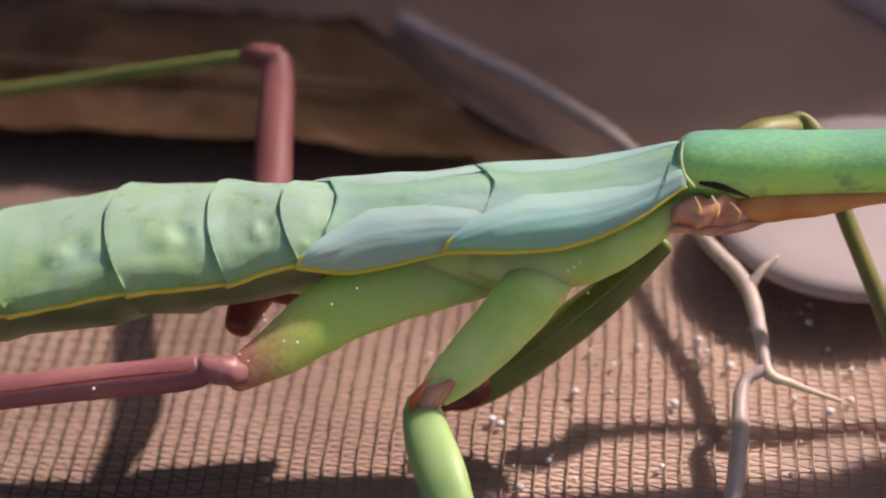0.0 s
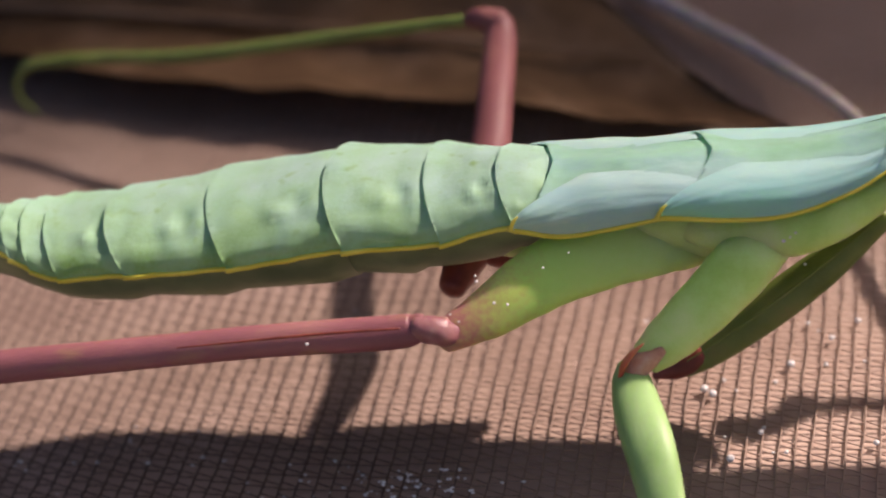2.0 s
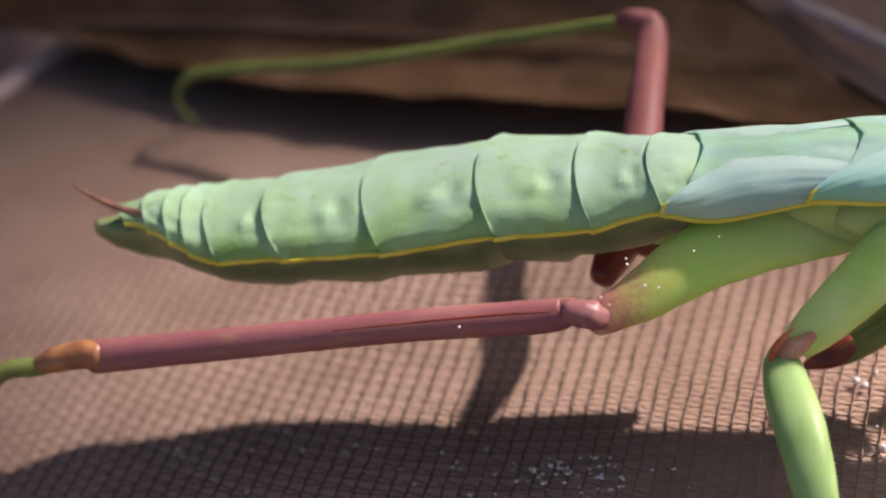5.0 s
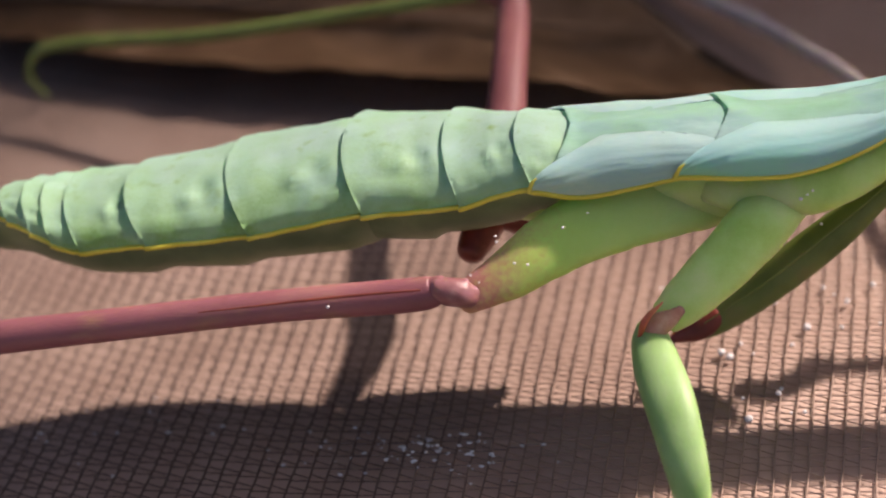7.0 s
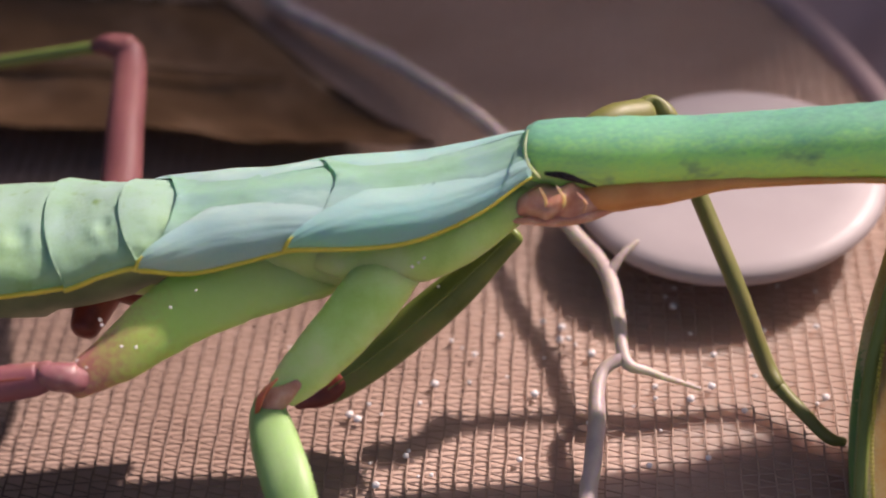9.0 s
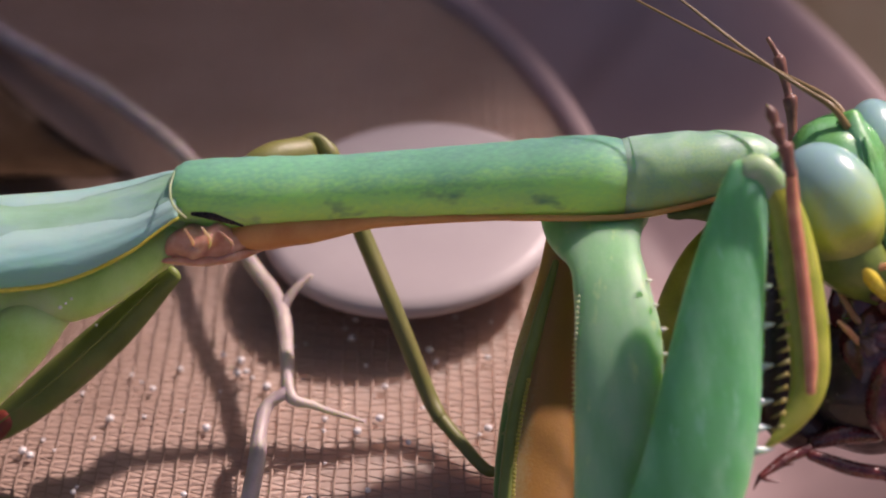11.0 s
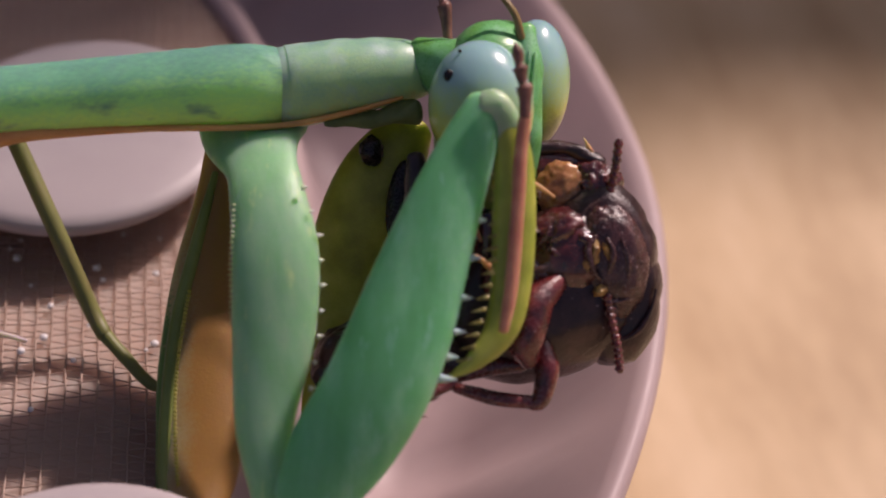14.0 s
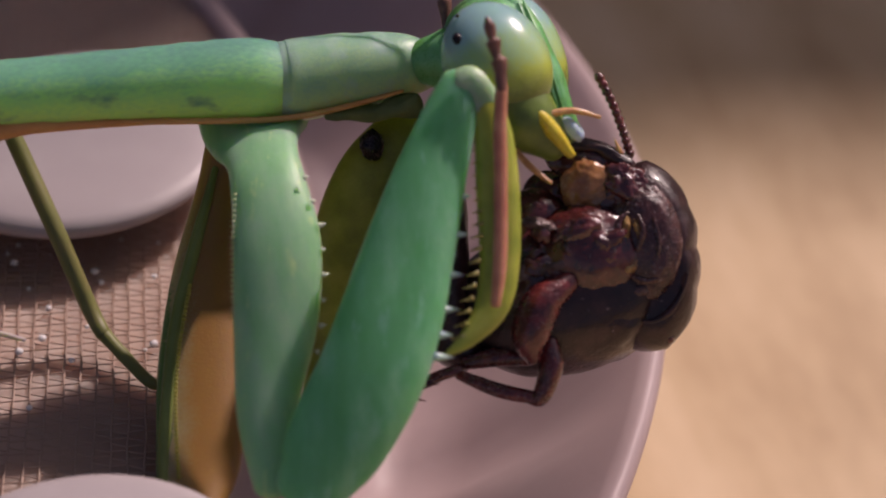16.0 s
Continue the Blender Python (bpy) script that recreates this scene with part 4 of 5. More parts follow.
    part("coxa_edge", limb([(33.53, 1.70, 8.53), (32.23, -0.69, 6.44), (30.91, -3.59, 4.52), (29.96, -7.03, 2.50), (29.49, -9.44, 1.23), (29.58, -11.05, 0.64)], [0.15, 0.3, 0.32, 0.3, 0.26, 0.12]), M["leg_dark"], mantis, "dark green toothed coxa edge")
    edge = bmesh.new()
    for k in range(46):
        a = Vector((31.67, -2.63, 5.55)).lerp(Vector((30.08, -10.04, 1.39)), k / 45) + Vector((-0.35 * math.sin(k / 45 * math.pi), 0, 0))
        ball(edge, a, (0.1, 0.06, 0.09), facing(), 8, 6, rough=0.2)
    part("pale_beading", edge, M["foreleg_yellow"], mantis, "row of pale yellowish beads along the coxa edge")
    far = part("fore_femur", limb([(37.03, -5.60, -0.36), (38.30, -3.40, 2.28), (39.46, -1.00, 5.12), (40.79, 0.87, 7.38), (42.38, 2.27, 9.15)], [1.2, 1.75, 2.2, 2.0, 1.2], n=22, flat=0.42), M["foreleg_yellow"], mantis, "yellow-olive inner face of a fore femur")
    bm = ball(bmesh.new(), (40.5, 0.9, 9.3), (0.55, 0.45, 0.65), facing(), rough=0.3)
    part("black_patch", bm, M["black"], far, "glossy black knee patch")
    bm = ball(bmesh.new(), (41.6, -0.75, 7.35), (0.78, 0.35, 2.0), facing(-8), rough=0.05)
    part("black_patch", bm, M["black"], far)
    bm = limb([(44.64, 1.69, 10.28), (44.63, 2.87, 11.61), (44.63, 3.55, 12.37), (44.58, 3.72, 12.56), (44.63, 4.39, 13.32), (44.64, 4.86, 13.85), (44.59, 5.00, 14.01), (44.47, 5.60, 14.66), (44.36, 6.08, 15.20), (44.31, 6.23, 15.35), (43.97, 6.76, 15.92)], [0.25, 0.3, 0.4, 0.22, 0.26, 0.34, 0.19, 0.22, 0.29, 0.16, 0.1], n=12, steps=3)
    part("tarsus", bm, M["tarsus_brown"], mantis, "brown jointed far foot")
    return arm


NECK = (43.50, 1.52, 12.97)


def build_head():
    f = facing()
    head = part("head", ball(ball(bmesh.new(), (46.06, 1.79, 11.76), (2.2, 2.6, 2.35), f, 32, 22, rough=0.04), (47.05, -0.34, 9.93), (1.3, 1.7, 2.8), facing(24), 32, 22, rough=0.05), M["head"], mantis, "blue-green triangular head", at=NECK)
    part("eye", ball(bmesh.new(), (45.87, -0.99, 12.23), (2.3, 1.9, 2.9), facing(16), 40, 28), M["eye"], head, "large glossy blue-green compound eye", at=(45.87, -0.99, 12.23))
    part("eye", ball(bmesh.new(), (47.74, 2.88, 10.17), (1.65, 1.9, 3.0), facing(8), 40, 28), M["eye"], head, at=(47.74, 2.88, 10.17))
    part("cheek", limb([(45.66, -1.62, 11.20), (46.36, -2.60, 10.24), (47.39, -3.29, 8.91)], [1.85, 1.5, 0.85], n=26, flat=0.9, bump=0.06), M["head_olive"], head, "olive cheek")
    part("occiput", limb([(42.55, 2.34, 11.82), (43.43, 1.96, 11.79), (44.39, 1.64, 11.70), (45.49, 1.42, 11.58)], [0.85, 1.2, 1.65, 2.0], n=24, bump=0.06), M["head"], head, "green back of the head")
    bm = limb([(47.27, 2.59, 13.71), (47.71, 0.61, 12.58), (47.91, -1.06, 11.03), (48.18, -2.62, 9.00)], [0.5, 0.62, 0.66, 0.45], n=18, bump=0.15)
    for k in range(4):
        tube(bm, [Vector((47.46, 1.30, 13.64)) + Vector((0.25 * k - 0.3, 0, 0)), Vector((47.61, -0.71, 12.37)) + Vector((0.25 * k - 0.35, 0, 0)), Vector((47.75, -2.61, 10.09)) + Vector((0.2 * k - 0.3, 0, 0))], [0.06, 0.09, 0.06], n=8, bump=0.3)
    part("face", bm, M["head"], head, "ridged bright green face")
    part("mandible", limb([(46.5, -2.95, 11.3), (47.15, -3.75, 10.1), (47.75, -4.2, 8.75)], [0.2, 0.36, 0.2], bump=0.1), M["yellow"], head, "yellow mandible")
    part("labrum", ball(bmesh.new(), (48.13, -3.47, 9.54), (0.36, 0.3, 0.66), facing(30), rough=0.12), M["pale_blue"], head, "pale blue upper lip")
    part("palp", limb([(45.84, -3.26, 9.82), (47.06, -3.28, 10.39), (48.31, -3.24, 10.28), (49.42, -3.37, 9.66)], [0.12, 0.16, 0.15, 0.08]), M["palp"], head, "thin orange palp")
    part("palp", limb([(45.45, -3.37, 9.50), (45.88, -4.34, 8.91), (46.52, -5.12, 8.26)], [0.13, 0.15, 0.08]), M["palp"], head)
    part("pupil", ball(bmesh.new(), (44.80, -0.13, 14.59), (0.08, 0.07, 0.08), f, 10, 8), M["black"], head)
    pupil = part("pupil", ball(bmesh.new(), (44.46, -1.14, 14.05), (0.22, 0.12, 0.26), f), M["black"], head, "small dark eye spot", at=(45.87, -0.99, 12.23))
    part("antenna", limb([(47.20, 1.91, 13.85), (46.80, 2.46, 14.73), (45.58, 3.29, 15.67), (43.50, 4.81, 17.44), (40.4, 7.4, 20.4)], [0.2, 0.15, 0.1, 0.08, 0.05], n=10), M["antenna"], head, "long thin olive antenna")
    part("antenna", limb([(47.10, 2.60, 13.41), (46.63, 3.50, 14.06), (44.85, 4.80, 15.01), (42.12, 6.60, 16.28), (38.0, 9.2, 18.7)], [0.18, 0.13, 0.09, 0.07, 0.05], n=10), M["antenna"], head)
    part("neck", limb([(41.67, 2.88, 11.72), (43.28, 2.61, 11.76), (44.96, 2.01, 11.58)], [0.7, 0.7, 0.7], bump=0.2, n=20), M["throat"], mantis, "dark olive neck")
    return head


TAIL = build_abdomen()
build_thorax()
build_pronotum()
build_hind_legs()
build_mid_legs()
ARM = build_forelegs()
HEAD = build_head()

# ---- the beetle ----
GRIP = (48.60, -4.72, 6.53)
beetle = thing("beetle", "dark brown glossy wet beetle held by the mantis", "beetle", GRIP)


FRONT_AT = (51.63, -4.50, 7.51)


def front_spot(across, high, near):
    """A point of the beetle's front: mm across, up and towards the eye from its middle."""
    return Vector(FRONT_AT) + facing() @ Vector((across, -near, high))


def build_front():
    """The domed front shield with the face set into it."""
    bm = bmesh.new()
    turns = (-180, -135, -98, -80, -60, -40, 0, 45, 90, 120, 150, 180)
    reach = (2.5, 3.2, 4.55, 4.45, 3.6, 2.75, 2.1, 2.55, 3.85, 3.6, 2.8, 2.5)
    made = bmesh.ops.create_uvsphere(bm, u_segments=72, v_segments=48, radius=1)["verts"]
    for v in made:
        # the sphere's pole looks along the line of sight
        a, b, d = v.co.x, v.co.y, v.co.z
        ang = math.degrees(math.atan2(b, a))
        flat = math.hypot(a, b)
        r = float(np.interp(ang, turns, reach)) * flat**0.8
        dip = 0.5 * math.exp(-((flat / 0.62) ** 4)) if d > 0 else 0
        bumpy = 1 + 0.02 * noise.noise(v.co * 3.1) + 0.012 * noise.noise(v.co * 9.0)
        v.co = front_spot(r * math.cos(radians(ang)) * bumpy, r * math.sin(radians(ang)) * bumpy, (2.1 if d > 0 else 2.6) * d - dip)
    shield = part("pronotum", bm, M["beetle"], beetle, "black domed front shield with a sharp lower corner", at=FRONT_AT)
    head = ball(bmesh.new(), front_spot(-0.05, 0.35, 1.35), (1.55, 0.95, 2.5), facing(4), 64, 44, rough=0.07)
    part("head", head, M["beetle_face"], shield, "dark reddish-brown glossy head")
    arc = [front_spot(1.72 * math.cos(a) - 0.1, 2.75 * math.sin(a) + 0.35, 1.62 + 0.15 * math.cos(a)) for a in np.linspace(1.75, 4.3, 16)]
    part("rim", limb(arc, [0.03 + 0.06 * math.sin(math.pi * k / 15) for k in range(16)], n=10, bump=0.5), M["beetle_grey"], shield, "pale worn edge round the head")
    lower = [front_spot(1.9 * math.cos(a), 3.3 * math.sin(a) + 0.2, 1.55) for a in np.linspace(4.6, 5.9, 10)]
    part("rim", limb(lower, [0.05 + 0.08 * math.sin(math.pi * k / 9) for k in range(10)], n=10, bump=0.5), M["beetle"], shield)
    for across, high, wide, tall, roll in ((-0.85, 0.9, 0.2, 0.52, -8), (-1.2, 0.5, 0.24, 0.3, 0), (-0.75, -0.75, 0.3, 0.24, 20), (-0.35, 0.95, 0.14, 0.36, 15)):
        part("mouthpart", ball(bmesh.new(), front_spot(across, high, 2.22), (wide, 0.24, tall), facing(roll), 24, 16, rough=0.35), M["beetle_ochre"], shield, "small ochre mouthpart")
    for pts, r in ((((-0.75, 1.65, 2.2), (-1.15, 1.1, 2.3), (-1.0, 0.2, 2.3), (-0.7, -0.3, 2.2)), 0.16), (((-0.3, 1.5, 2.3), (-0.1, 0.8, 2.4), (-0.35, 0.0, 2.35)), 0.15), (((0.35, 1.4, 2.2), (0.55, 0.3, 2.2), (0.4, -0.8, 2.1)), 0.12), (((-0.6, -1.1, 2.1), (0.1, -1.35, 2.05), (0.7, -1.1, 1.95)), 0.14)):
        part("jaw", limb([front_spot(*p) for p in pts], [r * 0.6] + [r] * (len(pts) - 2) + [r * 0.5], n=12, bump=0.4), M["beetle_face"], shield, "dark curved jaw")
    for across, high, wide, tall in ((-0.25, 2.05, 0.55, 0.38), (-0.35, -1.75, 0.42, 0.3)):
        part("eye", ball(bmesh.new(), front_spot(across, high, 1.75), (wide, 0.3, tall), facing(20), 28, 20, rough=0.15), M["beetle_grey"], shield, "greyish eye patch")
    return shield


def build_beetle():
    part("abdomen", ball(bmesh.new(), (47.37, -4.68, 5.55), (5.0, 3.0, 3.4), facing(12), 64, 44, rough=0.03), M["beetle"], beetle, "black glossy abdomen")
    part("wing_case", ball(bmesh.new(), (48.6, -3.62, 5.21), (4.4, 3.2, 3.6), facing(16), 64, 44, rough=0.03), M["beetle"], beetle, "black domed wing case")
    part("breast", ball(bmesh.new(), (48.6, -4.70, 8.1), (2.6, 1.6, 2.2), facing(), 72, 52, rough=0.05), M["beetle_red"], beetle, "wet reddish-brown underside")
    part("breast", ball(bmesh.new(), (46.21, -5.26, 7.45), (1.6, 1.3, 2.2), facing(-10), 56, 40, rough=0.07), M["beetle_red"], beetle)
    part("breast", ball(bmesh.new(), (46.45, -3.40, 8.37), (1.9, 1.3, 2.0), facing(20), 48, 32, rough=0.09), M["beetle_red"], beetle)
    part("breast", ball(bmesh.new(), (47.57, -2.01, 8.56), (1.7, 1.3, 1.7), facing(10), 48, 32, rough=0.08), M["beetle_red"], beetle)
    part("belly_plate", ball(bmesh.new(), (49.0, -6.2, 5.80), (2.3, 1.3, 1.7), facing(25), 48, 32, rough=0.06), M["beetle"], beetle, "flat black belly plate")
    part("shoulder", ball(bmesh.new(), (50.41, -2.78, 10.0), (1.25, 0.9, 1.1), facing(-18), 56, 40, rough=0.28), M["beetle_red"], beetle, "dark reddish shoulder")
    part("torn_flesh", ball(bmesh.new(), (48.95, -2.72, 10.3), (1.15, 0.55, 1.1), facing(30), 56, 40, rough=0.16), M["beetle_orange"], beetle, "torn orange flesh")
    part("torn_edge", limb([(47.2, -1.3, 11.2), (48.10, -1.2, 11.35), (49.18, -1.35, 11.4), (50.1, -1.75, 11.15), (50.9, -2.3, 10.8)], [0.22, 0.34, 0.3, 0.36, 0.3], n=16, bump=0.45, steps=7), M["beetle"], beetle, "ragged black edge of the eaten shell")
    part("thorn", cone(bmesh.new(), (50.55, -1.95, 11.2), (50.3, -1.5, 11.85), 0.14), M["palp"], beetle, "short brown thorn of torn shell")
    rng = random.Random(31)
    toward = facing() @ Vector((0, -1, 0))
    for n in range(16):
        spot = Vector((47.6, -5.3, 8.9)) + facing() @ Vector((rng.uniform(-1.8, 2.2), 0, rng.uniform(-1.2, 1.4)))
        lump = ball(bmesh.new(), spot + toward * 0.1, (rng.uniform(0.4, 1.0), rng.uniform(0.3, 0.5), rng.uniform(0.25, 0.55)), facing(rng.uniform(-50, 50)), 32, 20, rough=0.22)
        part("breast_lump", lump, M["beetle_grey"] if n % 5 == 0 else M["beetle_red"], beetle, "pale gritty lump" if n % 5 == 0 else "wet lump of the torn underside")
    part("torn_shell", ball(bmesh.new(), (49.2, -1.75, 10.55), (2.0, 0.6, 0.85), facing(-8), 56, 36, rough=0.12), M["beetle_red"], beetle, "dark inside of the eaten shell")
    part("femur", limb([(47.83, -6.23, 8.06), (46.58, -6.99, 7.67), (45.91, -7.92, 6.68), (45.96, -8.36, 5.74)], [0.5, 0.85, 0.8, 0.4], n=20, bump=0.12), M["beetle_leg"], beetle, "thick wet reddish leg")
    part("tibia", limb([(46.71, -7.70, 5.97), (46.65, -8.63, 5.21), (46.11, -9.33, 4.36), (45.55, -9.32, 4.31)], [0.4, 0.55, 0.4, 0.25], bump=0.15), M["beetle_leg"], beetle)
    part("tibia", limb([(45.90, -9.37, 4.30), (44.27, -8.94, 4.58), (42.69, -8.25, 5.03)], [0.28, 0.32, 0.24], bump=0.1), M["beetle_leg"], beetle)
    part("femur", limb([(45.79, -7.48, 4.89), (44.31, -7.45, 5.06), (42.93, -7.61, 5.02)], [0.4, 0.45, 0.3], bump=0.1), M["beetle_leg"], beetle)
    foot = limb([(42.73, -8.03, 5.14), (41.56, -8.46, 5.11), (40.35, -9.19, 5.05)], [0.26, 0.24, 0.14], bump=0.2)
    for a, b in (((41.56, -8.46, 5.11), (42.10, -8.57, 5.36)), ((41.02, -8.74, 5.04), (41.90, -8.90, 5.26)), ((40.35, -9.19, 5.05), (40.00, -9.51, 4.65)), ((40.45, -9.25, 4.99), (41.21, -9.47, 4.84))):
        cone(foot, a, b, 0.1)
    part("foot", foot, M["beetle_leg"], beetle, "clawed reddish foot")
    part("middle_leg", limb([(43.11, -6.61, 4.51), (42.15, -5.73, 5.54), (42.49, -3.65, 7.93), (42.90, -1.74, 10.13), (43.02, -0.45, 11.60)], [0.95, 1.2, 1.1, 0.8, 0.4], bump=0.1), M["beetle"], beetle, "black leg gripped between the spines")
    part("tail_end", ball(bmesh.new(), (39.2, -4.3, 3.9), (2.4, 1.2, 1.8), facing(20), 40, 28, rough=0.14), M["beetle"], beetle, "dark hind end of the beetle behind the foreleg")
    part("hind_leg", limb([(39.3, -4.6, 5.2), (38.2, -4.5, 5.5), (37.6, -4.5, 4.5), (37.7, -4.5, 2.6)], [0.4, 0.42, 0.36, 0.2], bump=0.2), M["beetle"], beetle, "bent dark hind leg")
    part("leg", limb([(45.43, -5.65, 8.44), (44.92, -5.47, 9.18), (44.51, -5.29, 9.64)], [0.12, 0.14, 0.06]), M["palp"], beetle, "short orange appendage")
    shield = build_front()
    feelers = []
    for name, pts in (("antenna", [(51.42, -2.34, 11.05), (51.14, -1.65, 11.96), (50.74, -0.86, 12.95), (50.20, -0.02, 13.84)]), ("antenna", [(50.91, -6.59, 8.2), (50.79, -7.45, 7.5), (50.73, -8.31, 6.6), (50.58, -8.99, 5.8)])):
        rows = smooth(pts, 8)
        bm = limb(rows, [(0.23 if k % 2 else 0.16) for k in range(len(rows))], n=12, steps=3)
        feelers.append(part(name, bm, M["beetle_leg"], shield, "beaded dark reddish antenna", at=pts[0]))
    return shield, feelers


FRONT, FEELERS = build_beetle()

# ---- water drops on the net, and white beads for glints on threads ----
def build_drops_and_glints():
    rng = random.Random(7)
    spots = [(13.1, 6.0), (12.6, 6.6), (13.7, 5.4), (18.6, 5.4), (18.3, 5.9), (16.4, 2.2), (10.2, 5.6), (9.4, 6.6), (26.8, 2.0), (24.2, 5.4), (23.6, 7.5), (27.4, 6.0), (30.6, 7.6), (30.2, 5.0), (22.0, -1.0), (8.0, 7.4), (-9.9, -2.2), (-9.2, -2.6), (-8.4, -3.2), (-7.4, -3.6), (-6.2, -3.4), (-5.2, -3.0), (-4.2, -3.6), (-8.0, -4.4), (-6.8, -4.8), (-24, 0), (-20, -1), (-17, -2.2), (-26, -1.6), (-14, -3.5), (-12.0, 8.4), (-10.6, 9.0), (4.6, 7.2), (5.6, 8.0)]
    spots += [(rng.uniform(7, 33), rng.uniform(-4, 9)) for _ in range(46)] + [(rng.gauss(-6.5, 2.4), rng.gauss(-4.2, 0.8)) for _ in range(75)] + [(rng.uniform(-34, -10), rng.uniform(-5, 1)) for _ in range(26)]
    for x, y in spots:
        # the small ones are glints of light on the threads, made as beads
        small = x < 4
        r = rng.choice((0.035, 0.045, 0.06, 0.075) if small else (0.08, 0.11, 0.15, 0.2))
        long = rng.uniform(1.0, 2.2) if small else 1.0
        bm = ball(bmesh.new(), (x, y, 0.1 + r * 0.5), (r * long, r, r * 0.8), Matrix.Rotation(rng.gauss(-0.1, 0.25), 3, "Z"), 12, 8)
        tagged(part("net_bead", bm, M["drop"], at=(x, y, 0.1)), "tiny bright bead on the net, for drops and thread glints", "drop", "drops on the net")


build_drops_and_glints()


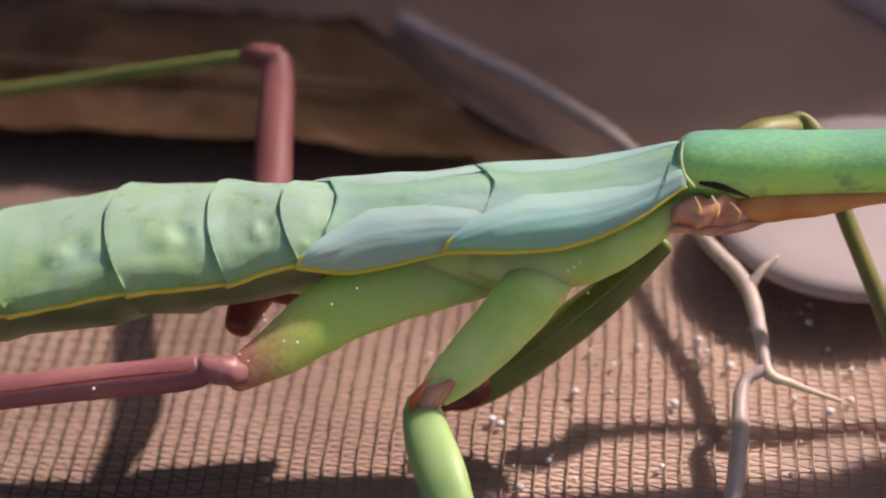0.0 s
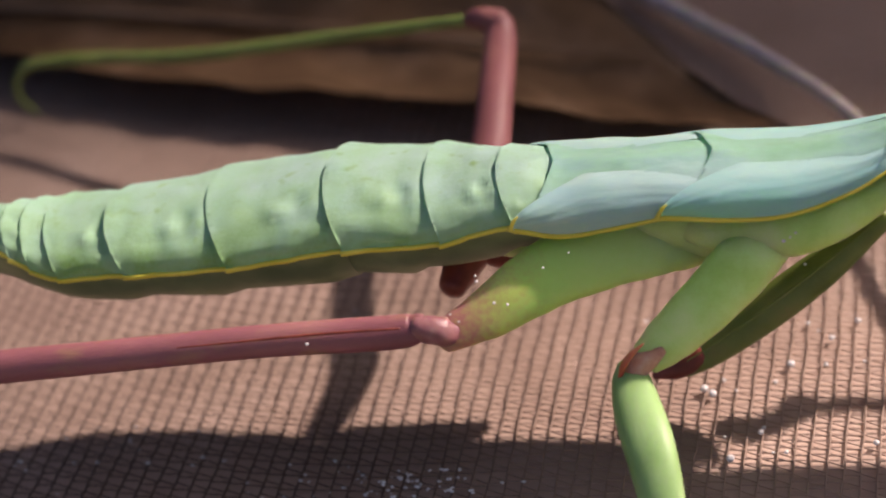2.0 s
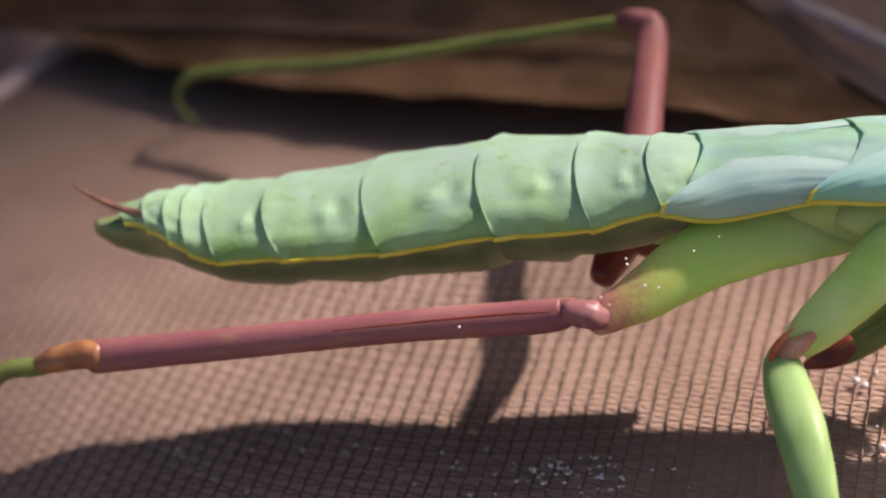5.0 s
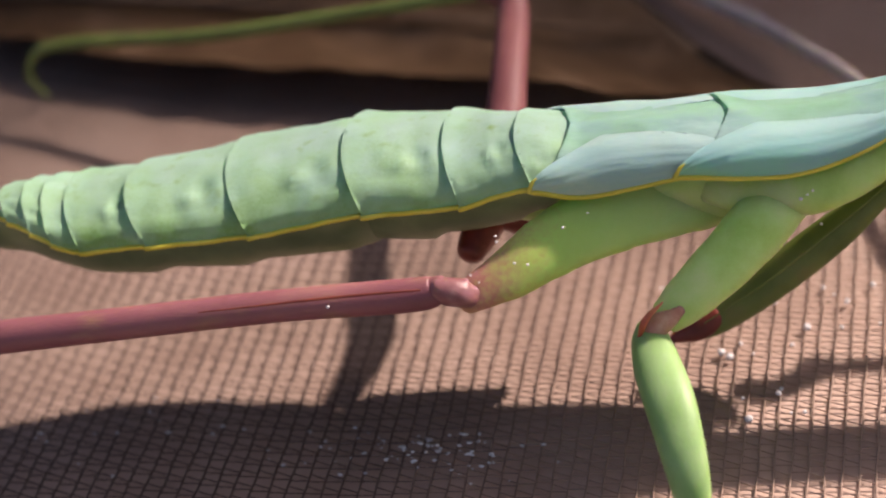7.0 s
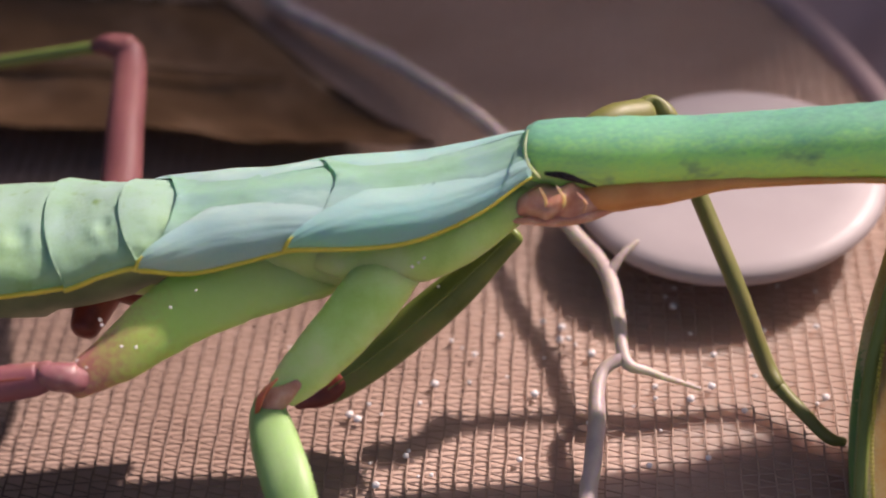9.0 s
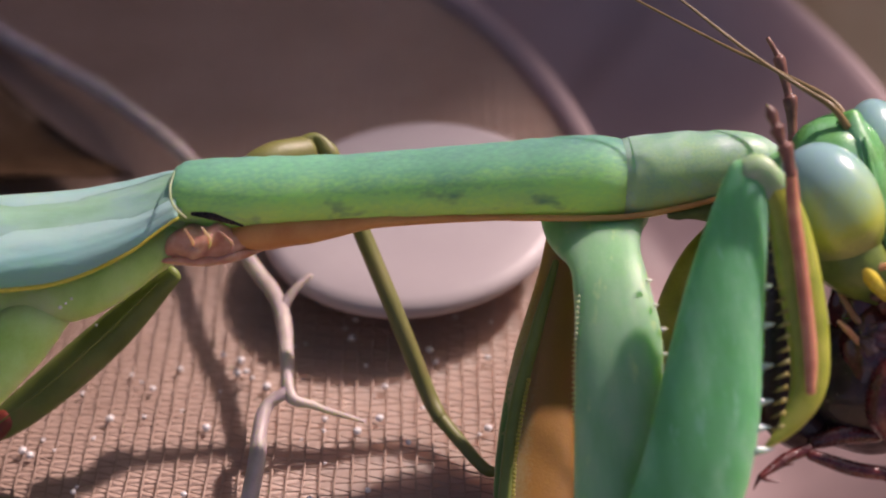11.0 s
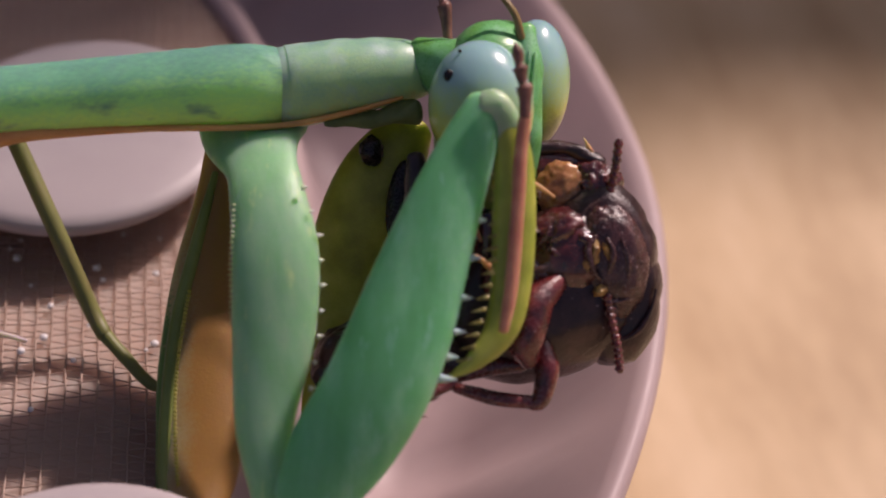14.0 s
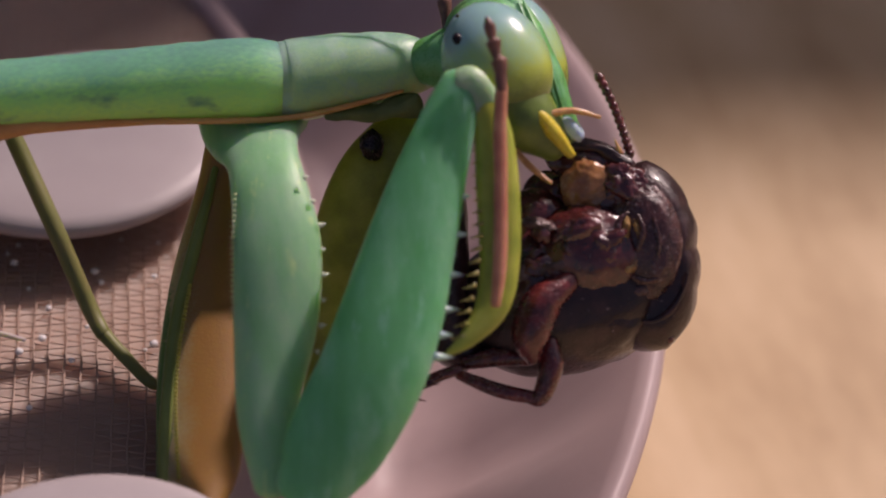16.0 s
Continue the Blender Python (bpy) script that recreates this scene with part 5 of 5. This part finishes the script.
def motions():
    axis = VIEW.normalized()
    right, up = Vector((0.99, -0.138, -0.04)), Vector((0.122, 0.651, 0.749))
    root = mantis.location / MM

    def rows(base, keys, space):
        out = []
        for t, dx, dy, roll, yaw, *nod in keys:
            q = Matrix.Rotation(radians(roll), 4, axis) @ Matrix.Rotation(radians(yaw), 4, up) @ Matrix.Rotation(radians(nod[0] if nod else 0), 4, right)
            out.append((t, Matrix.Translation((Vector(base) - space + right * dx + up * dy) * MM) @ q))
        return out

    # seconds, across, up (mm), roll, yaw and nod (degrees)
    head_keys = [(0, -0.36, -0.23, 4.65, -23.4, 9.0), (11.5, -0.36, -0.23, 4.65, -23.4, 9.0), (12, -0.21, -0.05, 3.8, -10.6, 8.0), (12.5, 0.01, 0.2, 0, -1.5, 5.0), (13, 0.18, 0.57, -5.7, -2.0, 8.0), (13.5, 0.33, 0.59, -13.8, -5.0, 4.0), (14, 0.11, 0.75, -15.0, -12.0, 9.0), (14.5, 0.06, 0.86, -6.9, -7.0, 9.5), (15, -0.23, 0.81, 6.4, -11.5, -1.5), (15.5, -0.18, 0.83, 8.4, -8.4, -6.7), (16, -0.15, 0.83, 9.2, -7.2, -7.0)]
    walk(HEAD, rows(NECK, head_keys, root))
    arm_keys = [(0, 0, 0, 1.2, 0), (11.5, 0, 0, 1.2, 0), (12, 0, 0, 1.9, 0), (12.5, 0, 0, 0, 0), (13, 0, 0, -4.2, 0), (13.5, 0, 0, -10.2, 0), (14, 0, 0, -10.9, 0), (14.5, 0, 0, -7.1, 0), (15, 0, 0, -6.1, 0), (15.5, 0, 0, -7.4, 0), (16, 0, 0, -7.2, 0)]
    walk(ARM, rows(PIVOT, arm_keys, root))
    beetle_keys = [(0, 0.2, 0.0, 1.5, 0, 0), (11.5, 0.2, 0.0, 1.5, 0, 0), (12, 0.2, -0.1, 1.5, -1, 0), (12.5, 0.1, 0, 0, -3, 0), (13, 0.53, -0.76, 0.6, -13, 2), (13.5, -0.4, -1.26, 0.3, -6.5, -1), (14, -0.38, -1.22, 3.2, -1.4, 0), (14.5, -0.27, -0.44, 2, -5, 0), (15, 0, -0.85, -1, -6, 0), (15.5, 0.04, -1.73, -5, 0, 8), (16, 0.37, -1.52, -3.2, -10, 5)]
    body_rows = rows(GRIP, beetle_keys, Vector((0, 0, 0)))
    walk(beetle, body_rows)
    # the front of the beetle turns on its body
    front_keys = [(0, -0.05, 0, 0, -3, -2), (11.5, -0.05, 0, 0, -3, -2), (12, -0.05, -0.04, -0.4, -4, -2.4), (12.5, 0, -0.07, 0.3, -6, -2.5), (13, 0.3, -1.03, 3, -24, -6), (13.5, -1.1, -1.96, -0.5, -15, 4), (14, -1.5, -1.7, 4.7, -0.5, 9), (14.5, -0.82, -0.8, 1.3, -6, 1.7), (15, -0.32, -1.03, -2.4, -8, 0.8), (15.5, 0.9, -1.9, 2.4, 18, 16), (16, 0.15, -1.4, -0.5, -12, 5)]
    turned = []
    for (t, m), (_, body) in zip(rows(FRONT_AT, front_keys, Vector((0, 0, 0))), body_rows):
        turned.append((t, body.inverted() @ m))
    walk(FRONT, turned)
    # seconds, across, up (mm), turn of each feeler about its root
    feeler_keys = [(0, 0, 0, 0), (12.5, 0, 0, 0), (13, 0, 0, 7), (13.5, 0, -0.6, 10), (13.8, 0.3, -1.6, -30), (14, 0.2, -2.2, -43), (14.2, 0, -1.4, -28), (14.5, 0, 0, -7), (15, 0, 0, -4), (15.3, 0.4, 0, -15), (15.5, 1.25, -1.2, -50), (15.7, 0.5, 0, -35), (15.85, 0, 0, -12), (16, 0, 0, -5)], [(0, 0, 0, 22, 1.6), (12.9, 0, 0, 22, 1.6), (13.25, 0, 0, 12, 0.6), (13.5, 0, 0, 0), (14, 0, 0, 3), (14.4, 0, 0, 15, 0.5), (14.7, 0, 0, 22, 1.6), (15.1, 0, 0, 22, 1.6), (15.25, 0, 0, 35, 0.6), (15.4, 0, 0, 60), (15.5, 0, 0, 75), (15.7, 0, 0, 45), (15.85, 0, 0, 28, 1.0), (16, 0, 0, 22, 1.6)]
    inward = facing() @ Vector((0, 1, 0))
    for ob, keys in zip(FEELERS, feeler_keys):
        place = ob.location.copy()
        walk(ob, [(t, Matrix.Translation(place + (right * dx + up * dy + inward * sum(sunk)) * MM) @ Matrix.Rotation(radians(a), 4, axis)) for t, dx, dy, a, *sunk in keys])
    # the hind abdomen pumps slowly up and down
    tail_keys = [(0, 2.6), (1.5, 3.2), (2, 2.4), (2.5, 1.4), (2.8, 0.9), (3.1, 0.6), (3.3, 1.0), (3.5, 3.2), (3.7, 3.9), (4.7, 2.0), (5.8, 0.9), (6, 0), (6.1, -1.0), (6.3, 1.1), (6.5, 2.5), (6.8, 3.7), (7, 3.3), (7.6, 2.4), (9, 2.4), (16, 2.4)]
    place = TAIL.location.copy()
    walk(TAIL, [(t, Matrix.Translation(place) @ Matrix.Rotation(radians(a), 4, axis)) for t, a in tail_keys])


motions()
